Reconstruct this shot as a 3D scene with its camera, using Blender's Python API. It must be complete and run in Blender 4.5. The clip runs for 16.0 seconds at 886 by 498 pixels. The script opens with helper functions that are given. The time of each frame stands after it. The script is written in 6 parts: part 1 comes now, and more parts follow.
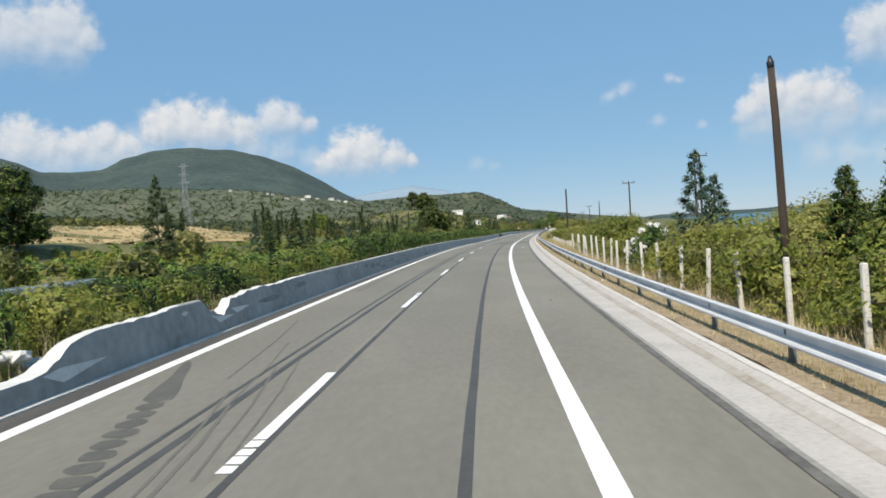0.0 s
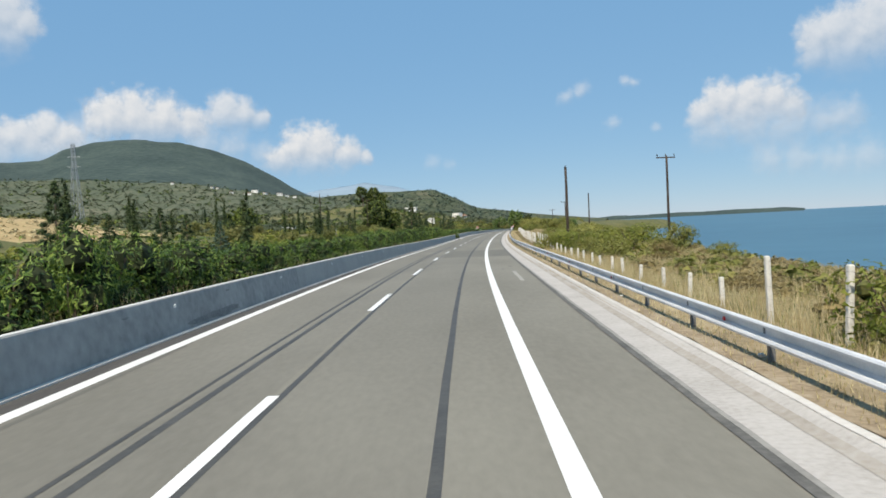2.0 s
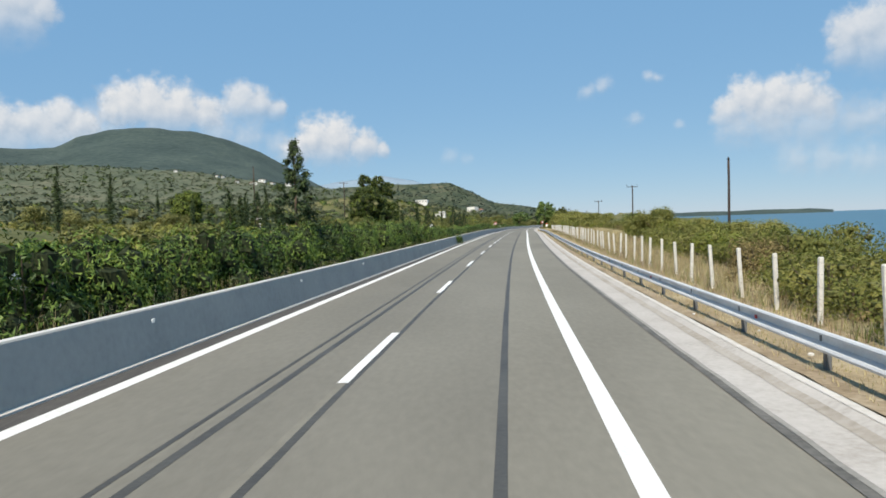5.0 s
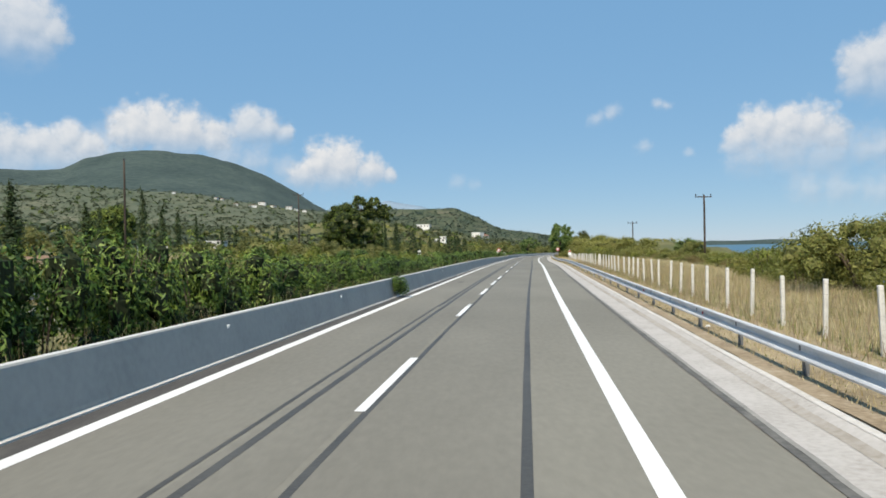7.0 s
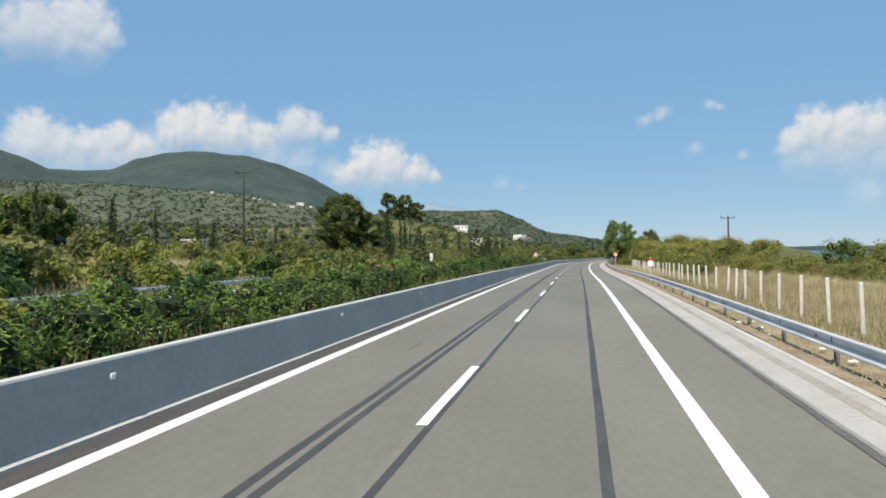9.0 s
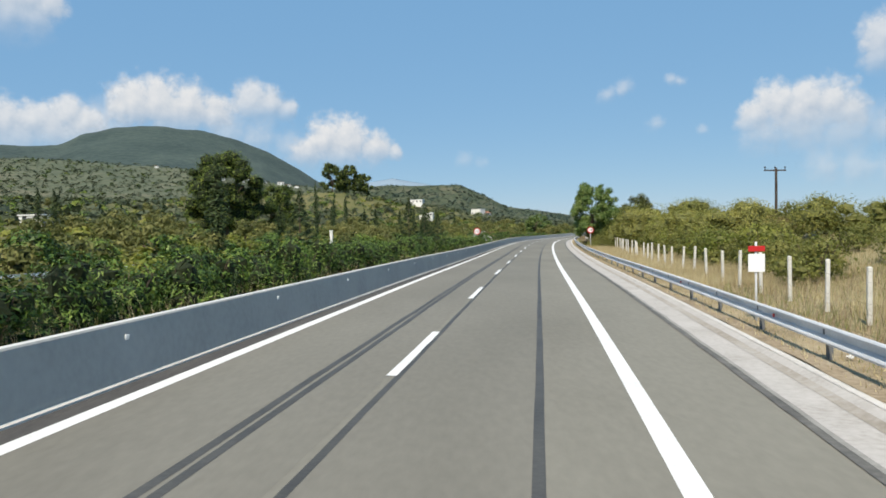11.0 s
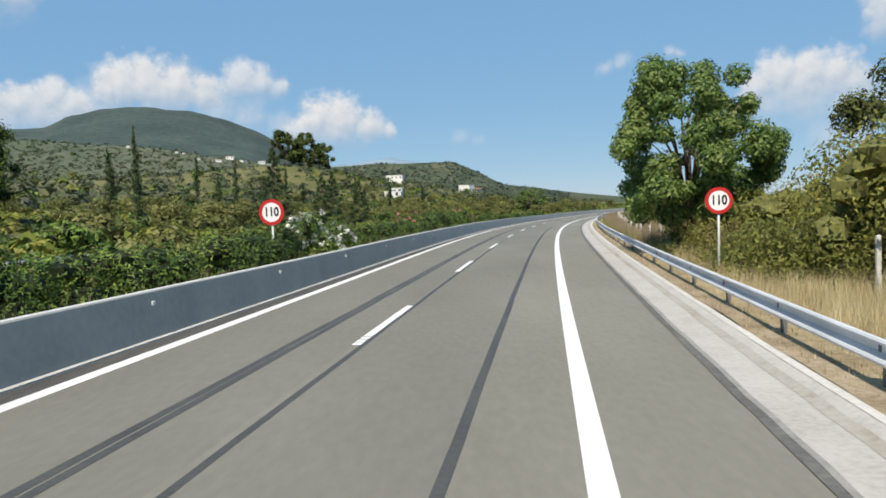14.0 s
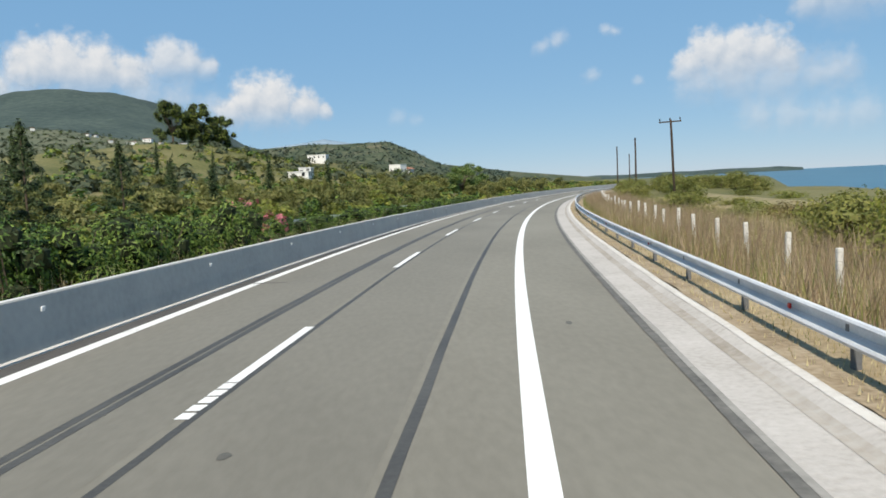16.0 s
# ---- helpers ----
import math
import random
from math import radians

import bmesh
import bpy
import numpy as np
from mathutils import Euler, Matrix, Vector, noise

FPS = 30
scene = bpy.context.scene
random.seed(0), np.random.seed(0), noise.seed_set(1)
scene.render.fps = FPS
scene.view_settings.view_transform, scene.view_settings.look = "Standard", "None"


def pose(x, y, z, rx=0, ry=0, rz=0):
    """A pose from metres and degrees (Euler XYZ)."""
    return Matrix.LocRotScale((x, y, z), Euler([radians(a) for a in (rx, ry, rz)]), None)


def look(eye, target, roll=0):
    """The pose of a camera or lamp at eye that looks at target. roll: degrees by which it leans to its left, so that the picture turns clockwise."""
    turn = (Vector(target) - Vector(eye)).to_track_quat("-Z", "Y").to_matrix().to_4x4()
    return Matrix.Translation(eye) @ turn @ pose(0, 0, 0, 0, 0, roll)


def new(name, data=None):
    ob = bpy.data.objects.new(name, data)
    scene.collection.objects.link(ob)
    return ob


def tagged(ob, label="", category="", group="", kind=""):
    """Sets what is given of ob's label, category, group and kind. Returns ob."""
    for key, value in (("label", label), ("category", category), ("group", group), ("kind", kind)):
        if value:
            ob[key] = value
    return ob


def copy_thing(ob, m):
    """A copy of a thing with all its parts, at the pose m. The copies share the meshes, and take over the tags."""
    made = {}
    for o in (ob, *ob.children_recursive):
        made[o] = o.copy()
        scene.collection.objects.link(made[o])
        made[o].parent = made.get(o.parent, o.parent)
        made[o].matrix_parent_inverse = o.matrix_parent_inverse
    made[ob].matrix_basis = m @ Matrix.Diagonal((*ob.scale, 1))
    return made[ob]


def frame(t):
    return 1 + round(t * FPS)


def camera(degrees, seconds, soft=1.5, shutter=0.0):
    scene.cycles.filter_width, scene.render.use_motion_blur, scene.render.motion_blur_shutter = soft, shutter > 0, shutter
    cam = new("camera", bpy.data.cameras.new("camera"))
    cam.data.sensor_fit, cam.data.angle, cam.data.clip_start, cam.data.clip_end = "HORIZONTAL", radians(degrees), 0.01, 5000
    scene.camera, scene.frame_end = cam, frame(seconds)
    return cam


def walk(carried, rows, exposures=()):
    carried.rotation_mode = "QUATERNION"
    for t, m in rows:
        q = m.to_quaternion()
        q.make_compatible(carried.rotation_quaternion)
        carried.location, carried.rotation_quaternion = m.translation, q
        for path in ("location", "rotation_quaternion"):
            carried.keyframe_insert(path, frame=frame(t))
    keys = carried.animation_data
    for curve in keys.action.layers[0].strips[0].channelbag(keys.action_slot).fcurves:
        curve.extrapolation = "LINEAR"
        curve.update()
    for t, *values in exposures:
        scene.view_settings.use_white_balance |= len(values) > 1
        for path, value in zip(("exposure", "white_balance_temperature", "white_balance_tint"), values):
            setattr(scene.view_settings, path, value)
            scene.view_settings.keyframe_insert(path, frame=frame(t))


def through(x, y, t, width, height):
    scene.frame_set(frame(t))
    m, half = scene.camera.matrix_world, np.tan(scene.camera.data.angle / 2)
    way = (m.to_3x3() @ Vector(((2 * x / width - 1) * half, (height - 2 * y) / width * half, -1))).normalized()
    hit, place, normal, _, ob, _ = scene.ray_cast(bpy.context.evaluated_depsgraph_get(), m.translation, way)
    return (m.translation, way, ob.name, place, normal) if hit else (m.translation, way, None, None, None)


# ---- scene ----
BEND = [6.66, 6.71, 6.82, 5.96, 5.96, 4.21, 2.91, 3.25, 1.54, 0.27, -2.93, 2.25, 2.47, 4.55, 11.74, 16.15, 17.43, 17.97, 18.19, 18.29, 18.33, 18.36, 18.37, 18.38, 18.39]
GRADE = [-2.06, -2.39, 0.08, -8.52, -0.79, -1.81, -11.44, -1.5, -7.1, -2.48, -1.77, -1.36, -1.18]
BANK_S = [-50, 60, 140, 220, 300, 380, 460, 600, 1300]
BANK = [40.25, 19.81, 17.87, 10.93, 19.65, 6.91, -17.79, -6.28, -3.14]
EYE = 2.352
FOV = 61.87
PATH = (
    (0.0, 0.43, 2.734, 3.00, -1.45, -3.70),
    (0.5, 12.56, 2.719, 1.76, -1.64, -3.59),
    (1.0, 24.66, 2.718, 0.68, -1.69, -3.20),
    (1.5, 36.70, 2.750, -0.12, -1.69, -3.15),
    (2.0, 48.73, 2.798, -0.50, -1.77, -2.93),
    (2.5, 60.83, 2.782, -0.30, -1.66, -2.71),
    (3.0, 72.93, 2.783, 0.24, -1.58, -2.38),
    (3.5, 85.00, 2.720, 0.36, -1.47, -2.09),
    (4.0, 96.99, 2.659, 0.45, -1.56, -1.97),
    (4.5, 108.85, 2.602, 0.60, -1.83, -1.89),
    (5.0, 120.60, 2.552, 0.77, -2.11, -1.83),
    (5.5, 132.23, 2.511, 0.94, -2.23, -1.77),
    (6.0, 143.77, 2.479, 1.08, -2.02, -1.72),
    (6.5, 155.27, 2.454, 1.32, -1.15, -1.60),
    (7.0, 166.77, 2.433, 1.27, -0.07, -1.18),
    (7.5, 178.28, 2.349, 2.01, 0.44, -1.01),
    (8.0, 189.72, 2.266, 3.33, 0.64, -0.90),
    (8.5, 200.98, 2.196, 4.59, 0.55, -0.76),
    (9.0, 212.06, 2.122, 4.74, 0.20, -0.57),
    (9.5, 222.97, 2.103, 3.64, -0.28, -0.59),
    (10.0, 233.65, 2.136, 3.06, -0.64, -0.66),
    (10.5, 244.12, 2.253, 2.46, -1.15, -0.82),
    (11.0, 254.71, 2.424, 1.92, -1.70, -1.02),
    (11.5, 265.74, 2.616, 1.52, -2.14, -1.21),
    (12.0, 277.54, 2.800, 1.32, -2.37, -1.35),
    (12.5, 289.84, 2.968, 1.17, -2.51, -1.52),
    (13.0, 302.18, 3.160, 1.54, -2.64, -1.38),
    (13.5, 314.46, 3.222, 1.87, -3.32, -2.56),
    (14.0, 326.73, 3.317, 1.85, -3.29, -1.84),
    (14.5, 339.07, 3.347, 1.26, -3.31, -2.11),
    (15.0, 351.36, 3.413, -0.29, -3.45, -2.47),
    (15.5, 363.44, 3.461, -1.25, -4.15, -2.52),
    (16.0, 375.65, 3.518, -2.62, -4.92, -2.88),
)

# ---------------------------------------------------------------- the road's line
STEP = 2.0


def line_table():
    """Plan, height, heading and cross fall of the lane line, every two metres."""
    s = np.arange(-80, 3000, STEP)
    bend = np.interp(s, np.arange(len(BEND)) * 30.0 - 30, BEND) * 1e-4
    bend = np.where(s > 560, np.interp(s, [560, 640, 700, 1000, 1060], [BEND[20] * 1e-4, 0, -9e-4, -9e-4, 0]), bend)
    grade = np.interp(s, np.arange(len(GRADE)) * 60.0 - 60, GRADE) * 1e-3
    th = np.cumsum(bend) * STEP
    i = int(np.searchsorted(s, 0))
    th = th - th[i]
    x, y, z = np.cumsum(np.sin(th)) * STEP, np.cumsum(np.cos(th)) * STEP, np.cumsum(grade) * STEP
    bank = np.interp(s, BANK_S, BANK) * 1e-3
    return s, x - x[i], y - y[i], z - z[i], th, bank


RS, RX, RY, RZ, RT, RB = line_table()


def at(s, d, z=0.0):
    """World place of a point s metres along the road, d metres right of the lane line, z over the carriageway."""
    x, y, zz, th, b = (float(np.interp(s, RS, a)) for a in (RX, RY, RZ, RT, RB))
    return Vector((x + d * math.cos(th), y - d * math.sin(th), zz - max(-30, min(12, d)) * b + z))


def heading(s):
    return float(np.interp(s, RS, RT))


def stand(s, d, z=0.0, turn=0.0, size=1.0):
    """A pose on the road's frame: y ahead along the road."""
    return Matrix.Translation(at(s, d, z)) @ pose(0, 0, 0, 0, 0, turn - math.degrees(heading(s))) @ Matrix.Scale(size, 4)


# ---------------------------------------------------------------- camera
def eye_pose(s, d, yaw, pitch, roll):
    m = pose(0, 0, 0, 0, 0, yaw) @ pose(0, 0, 0, 90 + pitch, 0, 0) @ pose(0, 0, 0, 0, 0, roll)
    return Matrix.Translation(at(s, d, EYE)) @ m


cam = camera(FOV, 16.0, soft=1.7, shutter=0.0)
walk(cam, [(t, eye_pose(*v)) for t, *v in PATH])

# ---------------------------------------------------------------- light
SUN_EL, SUN_AZ = 50.0, -163.0      # height; bearing clockwise from the road's first heading
world = bpy.data.worlds.new("world")
scene.world = world
world.use_nodes = True
wn = world.node_tree.nodes
sky = wn.new("ShaderNodeTexSky")
sky.sky_type, sky.sun_disc = "NISHITA", False
sky.sun_elevation, sky.sun_rotation = radians(SUN_EL), radians(SUN_AZ)
sky.altitude, sky.air_density, sky.dust_density, sky.ozone_density = 0, 0.75, 0.0, 2.6
wn["Background"].inputs["Strength"].default_value = 0.107
haze = wn.new("ShaderNodeVectorMath")       # a hazy summer sky: the clear sky thinned and lifted by an even blue veil
haze.operation = "MULTIPLY_ADD"
haze.inputs[1].default_value, haze.inputs[2].default_value = (0.31, 0.25, 0.155), (1.20, 2.66, 4.66)
world.node_tree.links.new(sky.outputs[0], haze.inputs[0])
world.node_tree.links.new(haze.outputs[0], wn["Background"].inputs["Color"])
sun = new("sun", bpy.data.lights.new("sun", "SUN"))
sun.data.energy, sun.data.angle, sun.data.color = 5.0, radians(0.53), (1.0, 0.91, 0.77)
el, az = radians(SUN_EL), radians(SUN_AZ)
toward = Vector((math.sin(az) * math.cos(el), math.cos(az) * math.cos(el), math.sin(el)))
sun.matrix_world = look(toward * 50, (0, 0, 0))
scene.view_settings.exposure = 0.19


# ---------------------------------------------------------------- materials
def mat(name, colors, rough=0.8, scale=4.0, fine=60.0, fine_mix=0.35, bump=0.2, metal=0.0, coarse=None, per="", spread=0.25, each=0.0, spec=0.3, stretch=None, through=0.0, relief=0.02):
    """A surface whose colour wanders between colors at two scales, with fine relief.
    per: 'object' or 'island' adds a shift of tone for each thing or leaf; each: a further shift for every plant."""
    m = bpy.data.materials.new(name)
    m.use_nodes = True
    nt = m.node_tree
    n, l = nt.nodes, nt.links
    bsdf = n["Principled BSDF"]
    tc = n.new("ShaderNodeTexCoord")
    src = tc.outputs["Object"]
    if stretch:
        mp = n.new("ShaderNodeMapping")
        mp.inputs["Scale"].default_value = stretch
        l.new(src, mp.inputs["Vector"])
        src = mp.outputs[0]
    n1 = n.new("ShaderNodeTexNoise")
    n1.inputs["Scale"].default_value, n1.inputs["Detail"].default_value = scale, 6
    l.new(src, n1.inputs["Vector"])
    n2 = n.new("ShaderNodeTexNoise")
    n2.inputs["Scale"].default_value, n2.inputs["Detail"].default_value = fine, 3
    l.new(src, n2.inputs["Vector"])
    mix = n.new("ShaderNodeMix")
    mix.inputs["Factor"].default_value = fine_mix
    l.new(n1.outputs["Fac"], mix.inputs[2])
    l.new(n2.outputs["Fac"], mix.inputs[3])
    fac = mix.outputs[0]
    if per:
        info = n.new("ShaderNodeObjectInfo") if per == "object" else n.new("ShaderNodeNewGeometry")
        rnd = info.outputs["Random"] if per == "object" else info.outputs["Random Per Island"]
        sh = n.new("ShaderNodeMath")
        sh.operation = "MULTIPLY_ADD"
        l.new(rnd, sh.inputs[0])
        sh.inputs[1].default_value, sh.inputs[2].default_value = spread, -spread / 2
        ad = n.new("ShaderNodeMath")
        l.new(fac, ad.inputs[0])
        l.new(sh.outputs[0], ad.inputs[1])
        fac = ad.outputs[0]
    if each:
        own = n.new("ShaderNodeObjectInfo")
        sh = n.new("ShaderNodeMath")
        sh.operation = "MULTIPLY_ADD"
        l.new(own.outputs["Random"], sh.inputs[0])
        sh.inputs[1].default_value, sh.inputs[2].default_value = each, -each / 2
        ad = n.new("ShaderNodeMath")
        l.new(fac, ad.inputs[0])
        l.new(sh.outputs[0], ad.inputs[1])
        fac = ad.outputs[0]
    ramp = n.new("ShaderNodeValToRGB")
    l.new(fac, ramp.inputs[0])
    e = ramp.color_ramp.elements
    lo, hi = 0.32, 0.68
    while len(e) < len(colors):
        e.new(0.5)
    for k, c in enumerate(colors):
        e[k].position = lo + (hi - lo) * k / max(1, len(colors) - 1)
        e[k].color = (*c, 1)
    l.new(ramp.outputs[0], bsdf.inputs["Base Color"])
    bsdf.inputs["Roughness"].default_value, bsdf.inputs["Metallic"].default_value = rough, metal
    bsdf.inputs["Specular IOR Level"].default_value = spec
    if bump:
        b = n.new("ShaderNodeBump")
        b.inputs["Strength"].default_value, b.inputs["Distance"].default_value = bump, relief
        l.new(n2.outputs["Fac"], b.inputs["Height"])
        l.new(b.outputs[0], bsdf.inputs["Normal"])
    if through:
        tl = n.new("ShaderNodeBsdfTranslucent")
        l.new(ramp.outputs[0], tl.inputs["Color"])
        ms = n.new("ShaderNodeMixShader")
        ms.inputs[0].default_value = through
        l.new(bsdf.outputs[0], ms.inputs[1])
        l.new(tl.outputs[0], ms.inputs[2])
        l.new(ms.outputs[0], n["Material Output"].inputs["Surface"])
    return m


M = {}
M["asphalt"] = mat("asphalt", [(0.168, 0.156, 0.126), (0.200, 0.187, 0.152), (0.230, 0.216, 0.176)], 0.85, 0.28, 9.0, 0.35, 0.25, stretch=(1, 0.35, 1))
M["seal"] = mat("bitumen_seal", [(0.052, 0.050, 0.046), (0.092, 0.088, 0.078)], 0.6, 0.8, 14.0, 0.4, 0.2)
M["paint"] = mat("road_paint", [(0.62, 0.61, 0.58), (0.755, 0.745, 0.71), (0.81, 0.80, 0.765)], 0.6, 1.5, 22.0, 0.5, 0.15)
M["concrete"] = mat("barrier_concrete", [(0.295, 0.295, 0.278), (0.345, 0.345, 0.322), (0.385, 0.38, 0.352)], 0.85, 0.6, 7.0, 0.4, 0.25)
M["old_concrete"] = mat("stained_concrete", [(0.20, 0.20, 0.19), (0.30, 0.30, 0.285), (0.38, 0.375, 0.355)], 0.9, 0.45, 4.0, 0.45, 0.4)
M["gutter"] = mat("gutter_concrete", [(0.35, 0.32, 0.285), (0.435, 0.405, 0.37), (0.49, 0.46, 0.425)], 0.9, 0.9, 11.0, 0.5, 0.5)
M["zinc"] = mat("galvanised_steel", [(0.52, 0.53, 0.54), (0.72, 0.72, 0.72)], 0.55, 1.2, 30.0, 0.4, 0.05, metal=0.1)
M["post_steel"] = mat("dull_post_steel", [(0.12, 0.125, 0.13), (0.20, 0.205, 0.21)], 0.6, 2.0, 20.0, 0.4, 0.1, metal=0.3)
M["post"] = mat("fence_concrete", [(0.48, 0.46, 0.41), (0.68, 0.66, 0.61)], 0.9, 3.0, 25.0, 0.4, 0.3)
M["wood"] = mat("weathered_pole_wood", [(0.035, 0.026, 0.021), (0.085, 0.064, 0.05)], 0.9, 2.0, 20.0, 0.4, 0.4, stretch=(1, 1, 0.1))
M["leaf"] = mat("oleander_leaf", [(0.020, 0.048, 0.007), (0.076, 0.138, 0.020), (0.19, 0.26, 0.045)], 0.55, 0.5, 6, 0.3, 0, per="island", each=0.22, spread=0.4, through=0.16)
M["scrub_leaf"] = mat("scrub_leaf", [(0.110, 0.128, 0.028), (0.195, 0.202, 0.048), (0.31, 0.285, 0.080)], 0.65, 0.25, 5, 0.3, 0, per="island", each=0.22, spread=0.28, through=0.35)
M["tree_leaf"] = mat("tree_leaf", [(0.065, 0.125, 0.026), (0.135, 0.205, 0.048), (0.25, 0.31, 0.095)], 0.55, 0.5, 6, 0.3, 0, per="island", spread=0.5, through=0.35)
M["olive_leaf"] = mat("olive_leaf", [(0.074, 0.086, 0.022), (0.140, 0.148, 0.040), (0.24, 0.228, 0.076)], 0.65, 0.3, 5, 0.3, 0, per="island", each=0.22, spread=0.3, through=0.25)
M["grove_leaf"] = mat("grey_olive_grove", [(0.050, 0.068, 0.036), (0.080, 0.098, 0.052), (0.120, 0.130, 0.075)], 0.7, 0.03, 1.0, 0.3, 0, per="island", spread=0.3, through=0.2)
M["cypress_leaf"] = mat("cypress_leaf", [(0.018, 0.036, 0.014), (0.042, 0.07, 0.022), (0.085, 0.115, 0.034)], 0.7, 0.5, 6, 0.3, 0, per="island", spread=0.4, through=0.1)
M["pine_leaf"] = mat("pine_leaf", [(0.026, 0.050, 0.008), (0.080, 0.118, 0.017), (0.20, 0.24, 0.040)], 0.7, 0.4, 6, 0.3, 0, per="island", each=0.22, spread=0.45, through=0.15)
# core colours: the shade deep inside foliage put into the colour
M["core"] = mat("dark_core_shade", [(0.009, 0.015, 0.005), (0.018, 0.026, 0.008), (0.036, 0.044, 0.015)], 0.9, 2.5, 14.0, 0.5, 0.8)
M["scrub_core"] = mat("scrub_core_shade", [(0.085, 0.094, 0.028), (0.135, 0.138, 0.042), (0.19, 0.178, 0.060)], 0.9, 2.5, 14.0, 0.5, 0.8)
M["bark"] = mat("bark", [(0.07, 0.05, 0.035), (0.16, 0.12, 0.085)], 0.9, 3.0, 20.0, 0.4, 0.5, stretch=(1, 1, 0.2))
M["dry"] = mat("dry_grass", [(0.31, 0.245, 0.125), (0.46, 0.38, 0.21), (0.58, 0.50, 0.305)], 0.85, 0.3, 5, 0.3, 0, per="island", spread=0.5, through=0.2)
M["white_wall"] = mat("white_plaster", [(0.66, 0.65, 0.62), (0.78, 0.77, 0.74)], 0.8, 0.8, 12, 0.3, 0.1)
M["roof"] = mat("roof_tile", [(0.26, 0.12, 0.07), (0.40, 0.20, 0.12)], 0.85, 1.0, 8, 0.4, 0.3)
M["dark"] = mat("dark_opening", [(0.02, 0.02, 0.022), (0.04, 0.04, 0.042)], 0.4, 2, 8, 0.3, 0)
M["white_coat"] = mat("white_enamel", [(0.74, 0.74, 0.73), (0.80, 0.80, 0.79)], 0.35, 3, 20, 0.3, 0)
M["red_coat"] = mat("red_enamel", [(0.42, 0.02, 0.02), (0.50, 0.03, 0.03)], 0.35, 3, 20, 0.3, 0)
M["black_coat"] = mat("black_enamel", [(0.012, 0.012, 0.013), (0.02, 0.02, 0.021)], 0.4, 3, 20, 0.3, 0)


# ---------------------------------------------------------------- building helpers
def mesh_from(name, verts, faces, material, smooth=False):
    me = bpy.data.meshes.new(name)
    me.from_pydata([tuple(v) for v in verts], [], faces)
    for m in material if isinstance(material, (list, tuple)) else [material]:
        me.materials.append(m)
    if smooth:
        me.polygons.foreach_set("use_smooth", [True] * len(me.polygons))
    me.update()
    return me


def part(name, me, parent, label="", m=None):
    ob = new(name, me)
    ob.parent = parent
    if m is not None:
        ob.matrix_local = m
    if label:
        ob["label"] = label
    return ob


def thing(name, label, category, group="", m=None):
    ob = tagged(new(name), label, category, group)
    if m is not None:
        ob.matrix_basis = m
    return ob


def ribbon(name, prof, s0, s1, material, step=2.0, wob=0.0, closed=False, seed=0, drift=()):
    """A profile of (d, z) pairs swept along the road from s0 to s1; drift: (s, sideways shift) pairs."""
    rnd = random.Random(seed)
    n = max(1, int(round((s1 - s0) / step)))
    verts, faces, k = [], [], len(prof)
    for i in range(n + 1):
        s = s0 + (s1 - s0) * i / n
        dw = rnd.uniform(-wob, wob) + (float(np.interp(s, [a for a, _ in drift], [b for _, b in drift])) if drift else 0.0)
        verts += [at(s, d + dw, z) for d, z in prof]
    for i in range(n):
        for j in range(k if closed else k - 1):
            a, b = i * k + j, i * k + (j + 1) % k
            faces.append((a, b, b + k, a + k))
    if closed:
        faces += [tuple(range(k)), tuple(reversed(range(n * k, n * k + k)))]
    return mesh_from(name, verts, faces, material)


def box_mesh(name, sx, sy, sz, material, bevel=0.01, z0=0.0):
    bm = bmesh.new()
    bmesh.ops.create_cube(bm, size=1.0, matrix=Matrix.Translation((0, 0, z0 + sz / 2)) @ Matrix.Diagonal((sx, sy, sz, 1)))
    if bevel:
        bmesh.ops.bevel(bm, geom=bm.edges[:], offset=bevel, segments=1, affect="EDGES")
    me = bpy.data.meshes.new(name)
    bm.to_mesh(me)
    bm.free()
    me.materials.append(material)
    return me


def tube_mesh(name, pts, radii, material, sides=8):
    """A tapered tube through points."""
    verts, faces = [], []
    for i, (p, r) in enumerate(zip(pts, radii)):
        p = Vector(p)
        a = Vector(pts[min(i + 1, len(pts) - 1)]) - Vector(pts[max(i - 1, 0)])
        q = Vector((0, 0, 1)).rotation_difference(a.normalized())
        for k in range(sides):
            w = 2 * math.pi * k / sides
            verts.append(p + q @ Vector((r * math.cos(w), r * math.sin(w), 0)))
    for i in range(len(pts) - 1):
        for k in range(sides):
            a, b = i * sides + k, i * sides + (k + 1) % sides
            faces.append((a, b, b + sides, a + sides))
    faces += [tuple(reversed(range(sides))), tuple(range((len(pts) - 1) * sides, len(pts) * sides))]
    return verts, faces


# ---------------------------------------------------------------- ground, sea, hills
def road_coords(x, y):
    """Along and across the road for arrays of world places."""
    s, d = np.empty_like(x), np.empty_like(x)
    for k in range(0, len(x), 4000):
        dx = x[k:k + 4000, None] - RX[None]
        dy = y[k:k + 4000, None] - RY[None]
        i = (dx * dx + dy * dy).argmin(1)
        j = np.arange(len(i))
        s[k:k + 4000] = RS[i] + dx[j, i] * np.sin(RT[i]) + dy[j, i] * np.cos(RT[i])
        d[k:k + 4000] = dx[j, i] * np.cos(RT[i]) - dy[j, i] * np.sin(RT[i])
    return s, d


SEA_Z = -9.0


